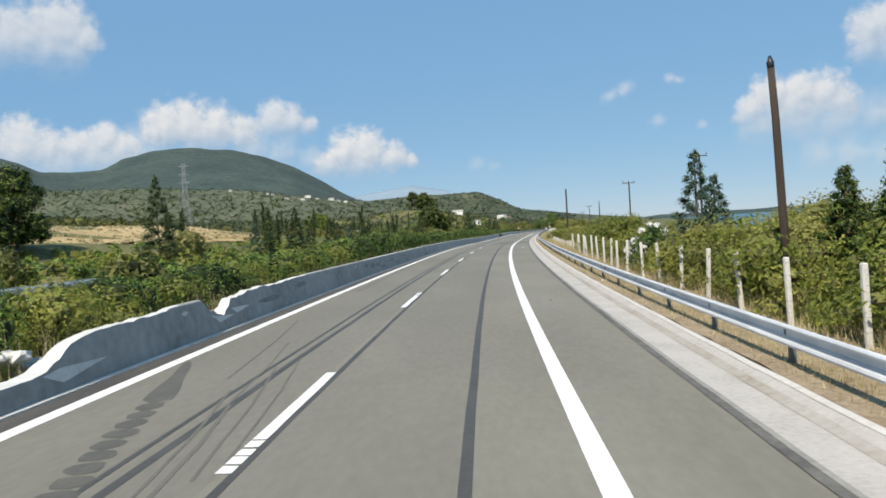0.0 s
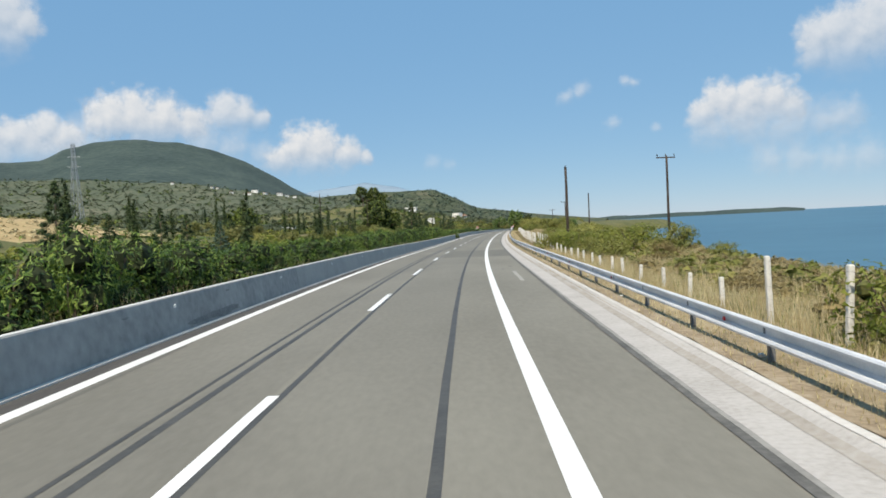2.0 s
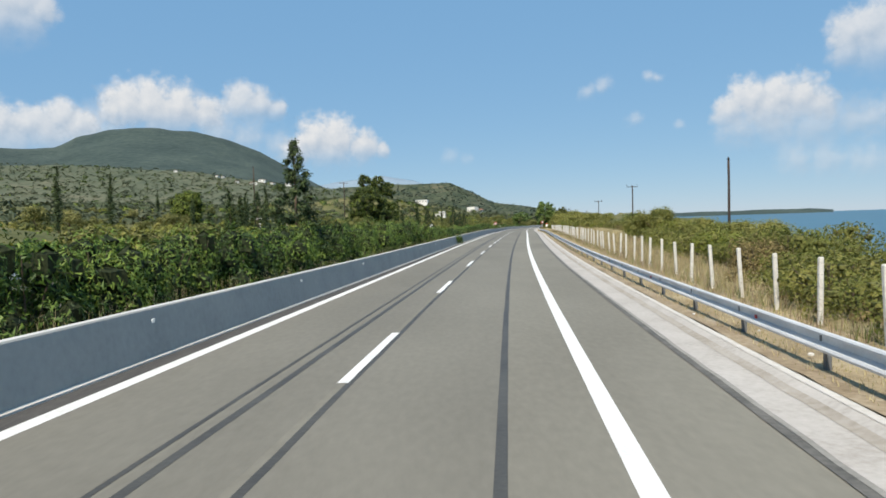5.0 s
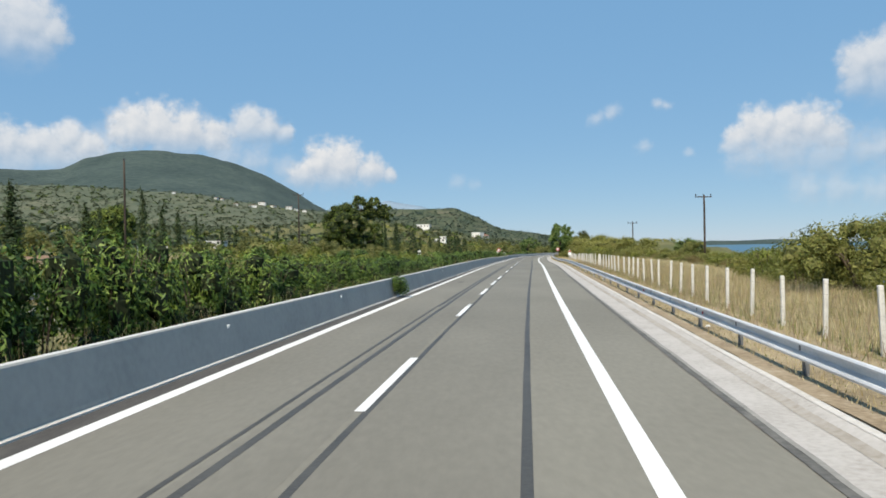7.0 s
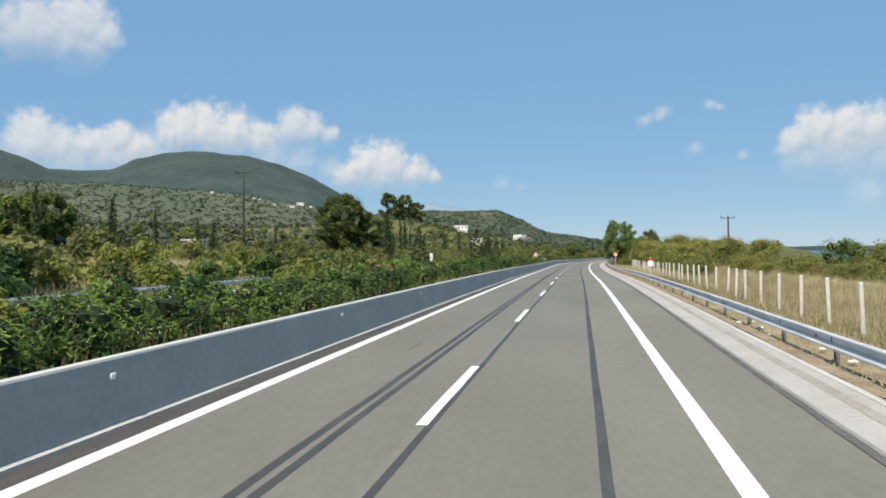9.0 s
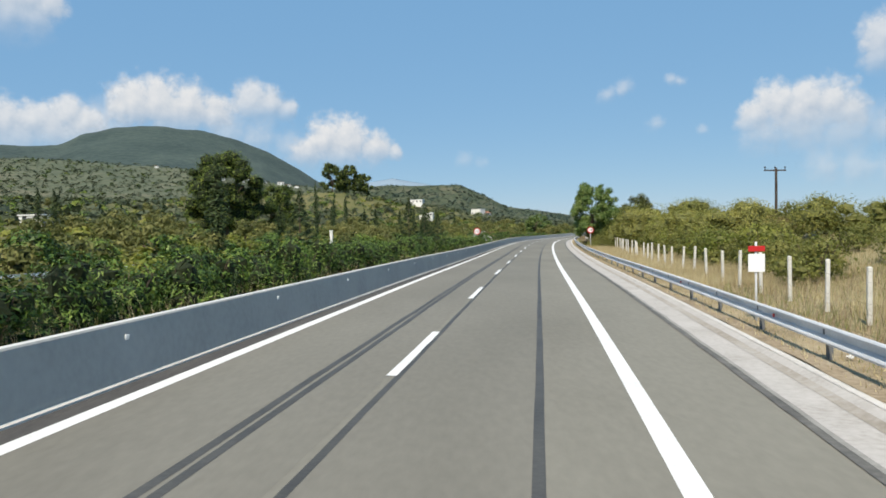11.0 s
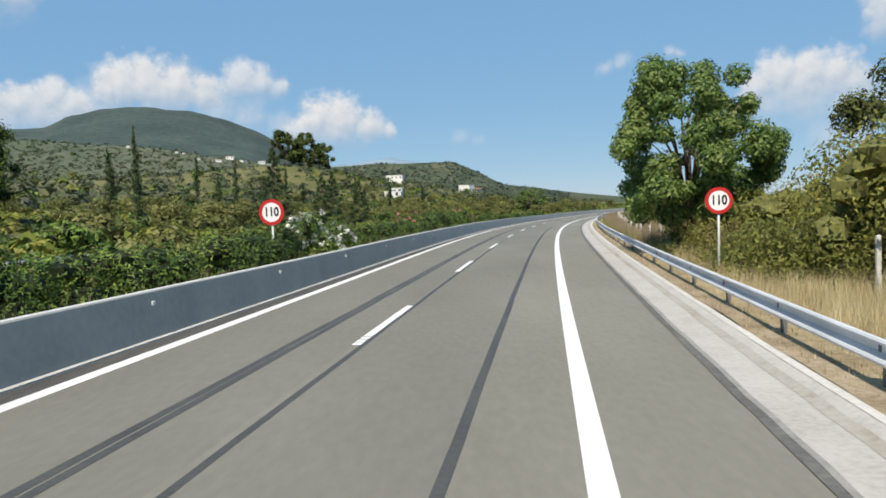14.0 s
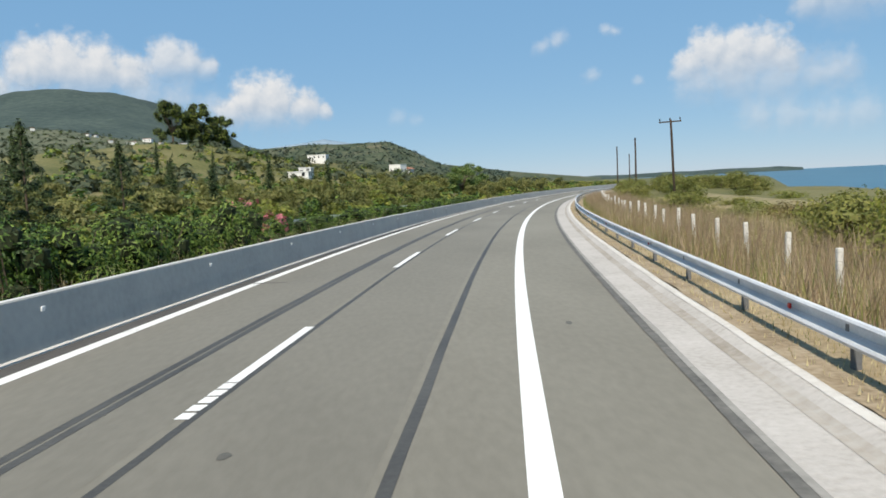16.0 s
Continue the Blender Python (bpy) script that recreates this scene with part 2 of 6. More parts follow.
def terrain(s, d):
    """Height of the ground over the carriageway's level, for arrays."""
    D = np.maximum(0, -d - 24)
    k = np.interp(s, [0, 150, 400, 600, 690, 800, 1500], [0.8, 0.9, 1.25, 1.45, 0.7, 0.9, 0.5])
    left = np.interp(D, [0, 15, 60, 150, 400, 1000, 5000], [-0.6, 0.6, 2.8, 11, 20, 32, 60]) * k
    left = left + 9 * np.exp(-((s - 606) / 55) ** 2 - ((d + 165) / 55) ** 2) + 12 * np.exp(-((s - 806) / 60) ** 2 - ((d + 236) / 55) ** 2)
    left = left + 4.6 * np.clip((-d - 50) / 45, 0, 1) * np.interp(s, [40, 75, 205, 240], [0, 1, 1, 0]) * np.interp(-d, [150, 260], [1, 0])
    left = np.where(d > -24, np.interp(d, [-24, -22.8, -13, -11, -6, -4.3], [-0.6, -0.55, -0.5, -0.1, 0.05, 0.02]), left)
    shore = np.interp(s, [-80, 20, 60, 140, 200, 260, 320, 420, 480, 900], [90, 80, 32, 32, 36, 40, 46, 50, 45, 50])
    bank = np.interp(s, [-80, 30, 62, 72, 98, 108, 130, 220, 280, 300, 320, 345, 354, 368, 380, 900], [1.0, 0.8, 0.1, -0.5, -0.4, 0.3, 0.2, 0.0, 0.7, 2.0, 3.0, 4.2, 3.4, 1.0, 0.6, 0.4])
    e = np.maximum(0, d - 9.0)
    right = 0.04 + bank * np.clip((e - 3.2) / 7, 0, 1) - np.maximum(0, e - 12) * 0.02
    right = right + (SEA_Z - 1.5 - right) * np.clip((e - shore + 22) / 15, 0, 1) ** 1.2
    return np.where(d < 0, left, right)


def make_ground():
    fine_x = np.arange(-70, 190, 3.0)
    xs = np.concatenate([-np.geomspace(4900, 74, 60), fine_x, np.geomspace(194, 4900, 50)])
    ys = np.concatenate([-np.geomspace(900, 50, 12), np.arange(-45, 700, 4.0), np.geomspace(706, 4900, 50)])
    X, Y = np.meshgrid(xs, ys)
    s, d = road_coords(X.ravel(), Y.ravel())
    z = terrain(s, d) + np.interp(s, RS, RZ)
    z = z - np.clip(d, -30, 12) * np.interp(s, RS, RB)
    on = (d > -4.4) & (d < 7.0)
    z = np.where(on, np.interp(s, RS, RZ) - np.clip(d, -30, 12) * np.interp(s, RS, RB) - 0.25, z)
    bumps = np.array([noise.noise((a * 0.06, b * 0.06, 0.0)) for a, b in zip(X.ravel(), Y.ravel())])
    z = z + bumps * np.clip((np.abs(d) - 8) / 30, 0, 1) * np.where(d < -24, 0.8, np.where(d > 9, 0.3, 0.0))
    nx, ny = len(xs), len(ys)
    faces = [(j * nx + i, j * nx + i + 1, (j + 1) * nx + i + 1, (j + 1) * nx + i) for j in range(ny - 1) for i in range(nx - 1)]
    me = mesh_from("ground", np.stack([X.ravel(), Y.ravel(), z], 1).tolist(), faces, M["soil"], True)
    return tagged(new("ground", me), "rough coastal ground of dry grass, green scrub and brown earth", "ground", kind="structure")


M["soil"] = mat("soil_and_scrub", [(0.055, 0.064, 0.019), (0.098, 0.102, 0.032), (0.15, 0.138, 0.052), (0.27, 0.21, 0.11)], 0.95, 0.035, 0.9, 0.45, 0.5)
# woodland green shifted towards blue, distance haze put into the colour
M["hill"] = mat("haze_tinted_woods", [(0.027, 0.044, 0.041), (0.044, 0.065, 0.057), (0.070, 0.093, 0.076)], 0.95, 0.005, 0.04, 0.5, 0.8, relief=9.0)
M["hill_near"] = mat("scrubby_hillside", [(0.030, 0.045, 0.022), (0.06, 0.075, 0.035), (0.16, 0.14, 0.09)], 0.95, 0.02, 0.12, 0.5, 0.7, relief=3.0)
# ridge base colour is the haze itself, painted pale blue
M["far"] = mat("haze_tinted_ridge", [(0.20, 0.27, 0.34), (0.22, 0.29, 0.36)], 1.0, 0.002, 0.01, 0.3, 0.0)
M["sea"] = mat("sea_water", [(0.062, 0.138, 0.200), (0.080, 0.175, 0.245)], 0.55, 0.004, 0.05, 0.4, 0.0, spec=0.15)


def polar_hill(name, prof, r0, r1, r2, material, label, rough=0.05, seed=0, na=160, nr=26):
    """A hill seen from the road: prof gives its skyline as (bearing, height angle) in degrees at distance r1; it rises from r0 and falls to r2."""
    a0, a1 = prof[0][0], prof[-1][0]
    verts, faces = [], []

    def spot(a, r):
        top = r1 * math.tan(radians(float(np.interp(a, [p[0] for p in prof], [p[1] for p in prof]))))
        u = (r - r0) / (r1 - r0) if r < r1 else (r2 - r) / (r2 - r1)
        f = max(0.0, min(1.0, u)) ** 1.25
        w = 1 + rough * noise.fractal((r * 0.004 + seed, a * 0.35, 0.0), 1.0, 2.0, 5) * (1.0 if u < 0.97 else 0.25)
        return (5 + r * math.sin(radians(a)), 167 + r * math.cos(radians(a)), -12 + (top + 14 - 0.8) * f * w)

    for i in range(na + 1):
        for j in range(nr + 1):
            verts.append(spot(a0 + (a1 - a0) * i / na, r0 + (r2 - r0) * j / nr))
    k = nr + 1
    for i in range(na):
        for j in range(nr):
            faces.append((i * k + j, i * k + k + j, i * k + k + j + 1, i * k + j + 1))
    tagged(new(name, mesh_from(name, verts, faces, material, True)), label, "hill", kind="structure")
    return spot


make_ground()
water = mesh_from("water", [(40, -900, SEA_Z), (4950, -900, SEA_Z), (4950, 4950, SEA_Z), (40, 4950, SEA_Z)], [(0, 1, 2, 3)], M["sea"])
tagged(new("water", water), "calm blue sea reaching the horizon", "sea", kind="structure")
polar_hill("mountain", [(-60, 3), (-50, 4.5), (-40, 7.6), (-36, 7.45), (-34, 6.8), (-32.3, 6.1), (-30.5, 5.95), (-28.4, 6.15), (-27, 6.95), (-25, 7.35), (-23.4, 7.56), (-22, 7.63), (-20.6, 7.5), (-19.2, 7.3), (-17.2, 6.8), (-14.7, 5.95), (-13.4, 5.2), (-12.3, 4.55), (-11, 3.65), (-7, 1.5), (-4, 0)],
                       1900, 4200, 4950, M["hill"], "broad green wooded mountain, tinted blue for haze", 0.02, seed=3)
polar_hill("far_ridge", [(-14, 2.4), (-9, 3.3), (-6.6, 3.55), (-5.4, 3.75), (-4.4, 3.55), (-2.9, 3.3), (0, 2.3), (4, 0.5)], 4300, 4600, 4950, M["far"], "distant ridge coloured pale blue for haze", 0.02, 5)
M["grove_ground"] = mat("terraced_grove_ground", [(0.055, 0.072, 0.042), (0.085, 0.100, 0.058), (0.115, 0.122, 0.072), (0.18, 0.165, 0.105)], 0.95, 0.012, 0.11, 0.5, 0.6, relief=3.0, stretch=(1, 0.35, 1))
GROVE_HILL = polar_hill("grove_hill", [(-62, 4.4), (-45, 5.0), (-32, 5.0), (-28.7, 4.95), (-25, 4.8), (-21.5, 4.65), (-17.5, 4.2), (-15, 3.8), (-12.6, 3.3), (-10, 3.05), (-7.5, 2.5), (-5, 1.8), (-2, 0.8), (1, 0)],
                        480, 1450, 1900, M["grove_ground"], "broad hillside of grey-green olive groves below the mountain", 0.03, 12)
COAST_HILL = polar_hill("coastal_hill", [(-26, 2.0), (-18, 2.6), (-10, 2.9), (-6, 3.2), (-3, 3.15), (0, 3.15), (1.7, 2.35), (3.4, 1.45), (5.5, 1.15), (9, 0.6), (14, 0)],
           900, 1730, 2300, M["hill_near"], "low rocky hill with olive scrub and a few houses", 0.05, 8)
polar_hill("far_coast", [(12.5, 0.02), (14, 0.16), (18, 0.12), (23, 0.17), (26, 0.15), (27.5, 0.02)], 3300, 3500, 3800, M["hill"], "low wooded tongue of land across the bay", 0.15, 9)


# ---------------------------------------------------------------- carriageway
def made(name, me, label, category, kind="structure"):
    return tagged(new(name, me), label, category, kind=kind)


S0, S1 = -60, 640
made("road", ribbon("road", [(-4.35, -0.06), (-4.35, 0), (-1.2, 0), (1.6, 0), (5.75, 0), (5.75, -0.06)], S0, S1, M["asphalt"]), "worn pale grey asphalt carriageway with two lanes", "road")
made("road", ribbon("road", [(-22.6, -0.6), (-22.6, -0.45), (-12.6, -0.42), (-12.6, -0.6)], S0, S1, M["asphalt"]), "grey asphalt of the opposite carriageway", "road")


def strip(d0, d1, s0, s1, material, label, z=0.004, step=2.0, wob=0.0, category="road marking", name="trim", seed=0, drift=()):
    return made(name, ribbon(name, [(d0, z), (d1, z)], s0, s1, material, step, wob, seed=seed, drift=drift), label, category)


strip(-3.46, -3.20, S0, S1, M["paint"], "solid white edge line beside the median barrier")
strip(3.62, 3.88, S0, S1, M["paint"], "solid white edge line of the hard shoulder")
strip(2.33, 2.46, S0, S1, M["seal"], "dark bitumen seam along the wheel track", wob=0.008, category="seam", seed=1, drift=((0, 0.03), (80, 0.05), (170, 0.0), (310, -0.05), (385, 0.13), (600, 0.1)))
strip(0.06, 0.17, S0, S1, M["seal"], "dark bitumen seam along the lane line", z=0.003, wob=0.012, category="seam", seed=2)
strip(-1.10, -0.97, S0, S1, M["seal"], "dark bitumen seam in the fast lane", wob=0.008, category="seam", seed=3, drift=((0, 0.07), (180, 0.10), (310, 0.0), (600, 0.0)))
strip(-1.27, -1.19, S0, 196, M["seal"], "thin bitumen seam in the fast lane", wob=0.008, category="seam", seed=4)
strip(-1.26, -1.13, 196, S1, M["seal"], "broad bitumen seam in the fast lane", wob=0.012, category="seam", seed=14)
EDGE = ((-60, -0.06), (25, -0.05), (85, 0.04), (115, -0.05), (160, -0.25), (230, -0.25), (295, 0.0), (340, -0.05), (640, 0.0))
M["joint"] = mat("weathered_joint", [(0.075, 0.072, 0.066), (0.125, 0.120, 0.108), (0.175, 0.167, 0.148)], 0.85, 1.6, 10.0, 0.45, 0.2)
strip(5.62, 5.76, S0, S1, M["joint"], "dark joint between asphalt and gutter", z=0.012, step=0.8, wob=0.008, category="joint", seed=5, drift=EDGE)
M["joint_fringe"] = mat("faded_joint_fringe", [(0.22, 0.21, 0.19), (0.33, 0.315, 0.285)], 0.9, 1.6, 10.0, 0.45, 0.2)
strip(5.75, 5.83, S0, S1, M["joint_fringe"], "faded bitumen stain along the gutter joint", z=0.0155, step=0.8, wob=0.015, category="joint", seed=15, drift=EDGE)
M["silt"] = mat("kerb_silt", [(0.27, 0.235, 0.19), (0.36, 0.325, 0.28), (0.42, 0.39, 0.35)], 0.95, 0.5, 7.0, 0.45, 0.4)
M["worn_kerb"] = mat("worn_kerb_top", [(0.44, 0.41, 0.365), (0.55, 0.52, 0.475), (0.61, 0.585, 0.54)], 0.9, 0.7, 9.0, 0.5, 0.3)
M["old_bitumen"] = mat("old_bitumen", [(0.055, 0.052, 0.050), (0.105, 0.099, 0.090)], 0.9, 0.9, 10.0, 0.45, 0.3, stretch=(3, 0.4, 1))
strip(-3.88, -3.465, S0, S1, M["old_bitumen"], "dark tarred strip between edge line and barrier", wob=0.01, category="joint", seed=6)
M["dirt"] = mat("gutter_dirt", [(0.17, 0.125, 0.075), (0.29, 0.225, 0.145), (0.40, 0.335, 0.24)], 0.95, 1.2, 9.0, 0.5, 0.5)
M["patch"] = mat("newer_asphalt", [(0.140, 0.132, 0.110), (0.170, 0.160, 0.132)], 0.85, 0.6, 10.0, 0.35, 0.25)
M["rubber"] = mat("tyre_rubber_mark", [(0.085, 0.082, 0.072), (0.125, 0.119, 0.102)], 0.8, 1.5, 12.0, 0.4, 0.15)
M["faint_rubber"] = mat("faint_rubber_mark", [(0.120, 0.115, 0.098), (0.150, 0.143, 0.120)], 0.85, 2.5, 14.0, 0.5, 0.15)
M["dust"] = mat("pale_dust_streak", [(0.30, 0.285, 0.25), (0.36, 0.345, 0.305)], 0.9, 0.8, 9.0, 0.4, 0.15)
M["lane"] = mat("trafficked_vignetted_asphalt", [(0.156, 0.146, 0.119), (0.184, 0.172, 0.141), (0.212, 0.199, 0.163)], 0.82, 0.28, 9.0, 0.35, 0.25, stretch=(1, 0.35, 1))
strip(0.16, 2.36, S0, S1, M["lane"], "slightly darker asphalt worn by traffic", z=0.0012, category="road patch", seed=31)
# fast lane reuses the darker asphalt to paint in the lens's edge falloff
strip(-3.19, -1.28, S0, S1, M["lane"], "fast lane asphalt slightly darkened for lens vignetting", z=0.0012, category="road patch", seed=33)
strip(-1.15, -0.05, S0, S1, M["lane"], "slightly darker asphalt beside the lane line", z=0.0012, category="road patch", seed=32)
strip(0.3, 5.6, 106.0, 124.0, M["patch"], "darker patch of newer asphalt", z=0.0025, category="road patch", wob=0.03)
strip(4.90, 5.08, 79.5, 86.0, M["dust"], "pale dusty streak on the hard shoulder", z=0.0025, category="streak", wob=0.03)


def blotch(s, d, length, width, seed):
    """A rounded rubber blotch lying on the lane."""
    r = random.Random(seed)
    pts = []
    for k in range(12):
        w = 2 * math.pi * k / 12
        q = r.uniform(0.85, 1.1)
        pts.append(at(s + length * 0.5 * q * math.cos(w), d + width * 0.5 * q * math.sin(w), 0.0045))
    return mesh_from("tyre_mark", pts, [tuple(range(12))], M["faint_rubber"] if length > 1.0 else M["rubber"])


# rubber marks left by a crash: blotches leading to a smear near the barrier, and faint thin skids
for k in range(10):
    u = k / 9
    me = blotch(7.0 + 3.75 * u + 0.35 * u * u, -1.36 - 0.88 * u, 0.40 + 0.14 * u, 0.44 - 0.06 * u, k)
    tagged(new("tyre_mark", me), "dark rubber blotch on the fast lane", "tyre mark", "crash tyre marks")
n_, pts = 14, []
for i in range(n_ + 1):
    u = i / n_
    w = 0.20 * (1 - u) ** 0.7 + 0.03 + 0.02 * math.sin(9 * u)
    c = -2.22 - 0.78 * u - 0.1 * u * u
    pts += [at(11.0 + 3.3 * u, c - w, 0.0052), at(11.0 + 3.3 * u, c + w, 0.0052)]
tagged(new("tyre_mark", mesh_from("tyre_mark", pts, [(2 * i, 2 * i + 1, 2 * i + 3, 2 * i + 2) for i in range(n_)], M["rubber"])), "dark rubber smear running to the barrier", "tyre mark", "crash tyre marks")
for k, (a, b, c, e, w) in enumerate(((6.6, -0.42, 10.6, -0.98, 0.03), (6.8, -0.60, 11.6, -1.32, 0.022), (7.4, -0.25, 13.5, -1.15, 0.02), (8.0, -0.10, 14.5, -0.95, 0.018), (10.5, -1.0, 16.5, -1.75, 0.018), (12.5, -1.7, 20.5, -2.6, 0.022))):
    me = ribbon("skid_mark", [(-w, 0.0055), (w, 0.0055)], a, c, M["faint_rubber"], 0.5, wob=0.006, seed=k, drift=((a, b), ((a + c) / 2, (b + e) / 2 + 0.06), (c, e)))
    tagged(new("skid_mark", me), "faint thin rubber skid on the fast lane", "tyre mark", "crash tyre marks")
for k, (s, d, l, w) in enumerate(((90.5, 5.0, 0.5, 0.25), (88.0, 4.5, 0.9, 0.08), (230.0, -1.9, 1.8, 0.10), (217.0, -2.3, 2.4, 0.5), (320.0, 4.3, 0.4, 0.12), (388.0, 4.5, 0.35, 0.12), (382.0, 0.9, 0.2, 0.14), (352.0, 2.0, 0.25, 0.16), (168.0, 4.9, 0.5, 0.15), (24.0, 4.6, 0.7, 0.05), (110.0, 4.6, 2.6, 0.9), (113.0, 5.1, 1.6, 0.5), (395.0, -3.0, 0.2, 1.1))):
    tagged(new("road_stain", blotch(s, d, l, w, 40 + k)), "small dark stain on the asphalt", "stain", "road stains")

me = ribbon("skid_mark", [(-0.055, 0.0035), (0.055, 0.0035)], 30.0, 64.0, M["faint_rubber"], 0.8, wob=0.008, seed=61, drift=((30, -2.72), (44, -2.88), (54, -2.98), (64, -3.12)))
tagged(new("skid_mark", me), "long faint tyre mark running beside the edge line", "tyre mark", "crash tyre marks")

# lane dashes, each worn at its far end into bars
DASHES = [7.6, 23.2, 38.7, 53.9, 69.6, 85.1, 101.2, 117.2, 131.5, 146.2, 162.0, 177.2, 192.0, 203.6, 213.3, 221.8, 236.8, 251.7, 266.3, 280.0,
          294.9, 309.5, 324.5, 339.2, 353.8, 368.5, 383.1, 397.8, 412.3, 427.0]
DASHES = [7.6 - 15.3 * k for k in (4, 3, 2, 1)] + DASHES + [427 + 15 * k for k in range(1, 14)]


def dash_piece(name, s, a, b, r, parent):
    n = max(1, int((b - a) / 1.3))
    verts = []
    for i in range(n + 1):
        q = s + a + (b - a) * i / n
        verts += [at(q, -0.085 + r.uniform(-0.006, 0.006), 0.008), at(q, 0.085 + r.uniform(-0.006, 0.006), 0.008)]
    part(name, mesh_from(name, verts, [(2 * i, 2 * i + 1, 2 * i + 3, 2 * i + 2) for i in range(n)], M["paint"]), parent)


def lane_dash(s, r):
    """One painted dash; a worn one breaks into short bars at one end."""
    near, far = round(s, 1) in (7.6, 38.7, 309.5, 339.2, 368.5, 383.1), round(s, 1) in (23.2, 69.6, 192.0, 280.0)
    ob = thing("lane_dash", "white painted lane dash worn into bars at one end" if near or far else "white painted dash of the lane line", "road marking", "lane line dashes")
    n = r.randint(3, 6) if near or far else 0
    dash_piece("stripe", s, 0.3 * n if near else 0.0, 5.2 - 0.3 * n if far else 5.2, r, ob)
    for k in range(n):
        a = 0.3 * k if near else 5.2 - 0.3 * (k + 1) + 0.08
        dash_piece("paint_bar", s, a, a + r.uniform(0.21, 0.26), r, ob)


rd = random.Random(4)
for s in DASHES:
    lane_dash(s, rd)

made("gutter", ribbon("gutter", [(5.66, -0.05), (5.66, 0.008), (6.10, 0.014), (6.40, 0.022), (6.46, 0.030), (6.54, 0.064), (6.66, 0.115), (6.80, 0.13), (6.88, 0.10), (6.90, -0.2)], S0, S1, M["gutter"], 1.0, drift=EDGE), "pale concrete gutter with a low worn kerb lip", "kerb")
made("trim", ribbon("trim", [(6.37, 0.026), (6.46, 0.037), (6.53, 0.068)], S0, S1, M["silt"], 0.8, 0.014, drift=EDGE, seed=10), "brown silt gathered at the kerb's foot", "kerb")
made("trim", ribbon("trim", [(6.69, 0.126), (6.80, 0.136), (6.86, 0.117)], S0, S1, M["worn_kerb"], 0.8, 0.012, drift=EDGE, seed=12), "bright worn top of the kerb lip", "kerb")
strip(6.86, 7.25, S0, S1, M["dirt"], "bare dirt beside the kerb lip", z=0.125, step=0.9, wob=0.05, category="verge", seed=11, drift=EDGE)
M["verge"] = mat("dry_verge", [(0.17, 0.13, 0.075), (0.30, 0.235, 0.14), (0.42, 0.345, 0.22)], 0.95, 0.6, 8.0, 0.45, 0.6)
made("verge", ribbon("verge", [(6.6, 0.09), (7.04, 0.09), (7.6, 0.075), (8.6, 0.07), (9.4, 0.05), (9.8, -0.1)], S0, S1, M["verge"], 2.0, 0.02), "dry brown earth and straw along the guard rail", "verge")
made("kerb", ribbon("kerb", [(-3.875, -0.02), (-3.88, 0.03), (-3.966, 0.045), (-3.99, 0.0)], S0, S1, M["worn_kerb"], 2.0), "narrow pale concrete lip at the barrier's foot", "kerb")

# ---------------------------------------------------------------- median barrier
FRONT = [(-3.965, 0.0), (-3.97, 0.10), (-4.00, 0.33), (-4.085, 0.88), (-4.11, 0.905)]
BACK = [(-4.26, 0.905), (-4.285, 0.88), (-4.37, 0.33), (-4.40, 0.10), (-4.405, -0.1)]
made("barrier", ribbon("barrier", FRONT + BACK, 78.02, S1, M["concrete"], 2.0), "smooth grey concrete median barrier", "barrier")
# paler concrete on the top only, sunlight put into its colour
M["lit_top"] = mat("sunlit_barrier_top", [(0.52, 0.51, 0.48), (0.64, 0.63, 0.60)], 0.9, 0.8, 9.0, 0.45, 0.3)
made("trim", ribbon("trim", [(-4.115, 0.900), (-4.122, 0.909), (-4.248, 0.909), (-4.255, 0.900)], 40.0, S1, M["lit_top"], 2.0), "barrier top strip painted pale to look sunlit", "barrier")
M["chalk"] = mat("fresh_broken_concrete", [(0.50, 0.49, 0.46), (0.68, 0.67, 0.64)], 0.95, 2.0, 18.0, 0.5, 0.6)


def broken_barrier(s0, s1, height, step, seed, label):
    """A barrier of the same profile whose top has broken away at height(s)."""
    r = random.Random(seed)
    n = int((s1 - s0) / step)
    verts, faces, mats = [], [], []
    for i in range(n + 1):
        s = s0 + (s1 - s0) * i / n
        h = min(0.905, height(s) + r.uniform(-0.022, 0.022) * (height(s) < 0.9))
        ring = []
        for prof in (FRONT, BACK):
            dz = [(d, min(z, h)) for d, z in prof]
            fd = float(np.interp(h, [z for _, z in FRONT], [d for d, _ in FRONT]))
            bd = -8.37 - fd
            ring += [(d if z < h - 1e-6 else (fd if prof is FRONT else bd), z) for d, z in dz]
        jag = r.uniform(-0.04, 0.04) * (h < 0.9)
        verts += [at(s + (jag if 3 <= k <= 6 else 0), d, z) for k, (d, z) in enumerate(ring)]
    for i in range(n):
        for j in range(9):
            a = i * 10 + j
            faces.append((a, a + 1, a + 11, a + 10))
            mats.append(1 if j == 4 and height(s0 + (s1 - s0) * i / n) < 0.9 else 0)
    faces += [tuple(range(10)), tuple(reversed(range(n * 10, n * 10 + 10)))]
    mats += [1, 1]
    me = mesh_from("barrier", verts, faces, [M["old_concrete"], M["chalk"]])
    me.polygons.foreach_set("material_index", mats)
    return made("barrier", me, label, "barrier")


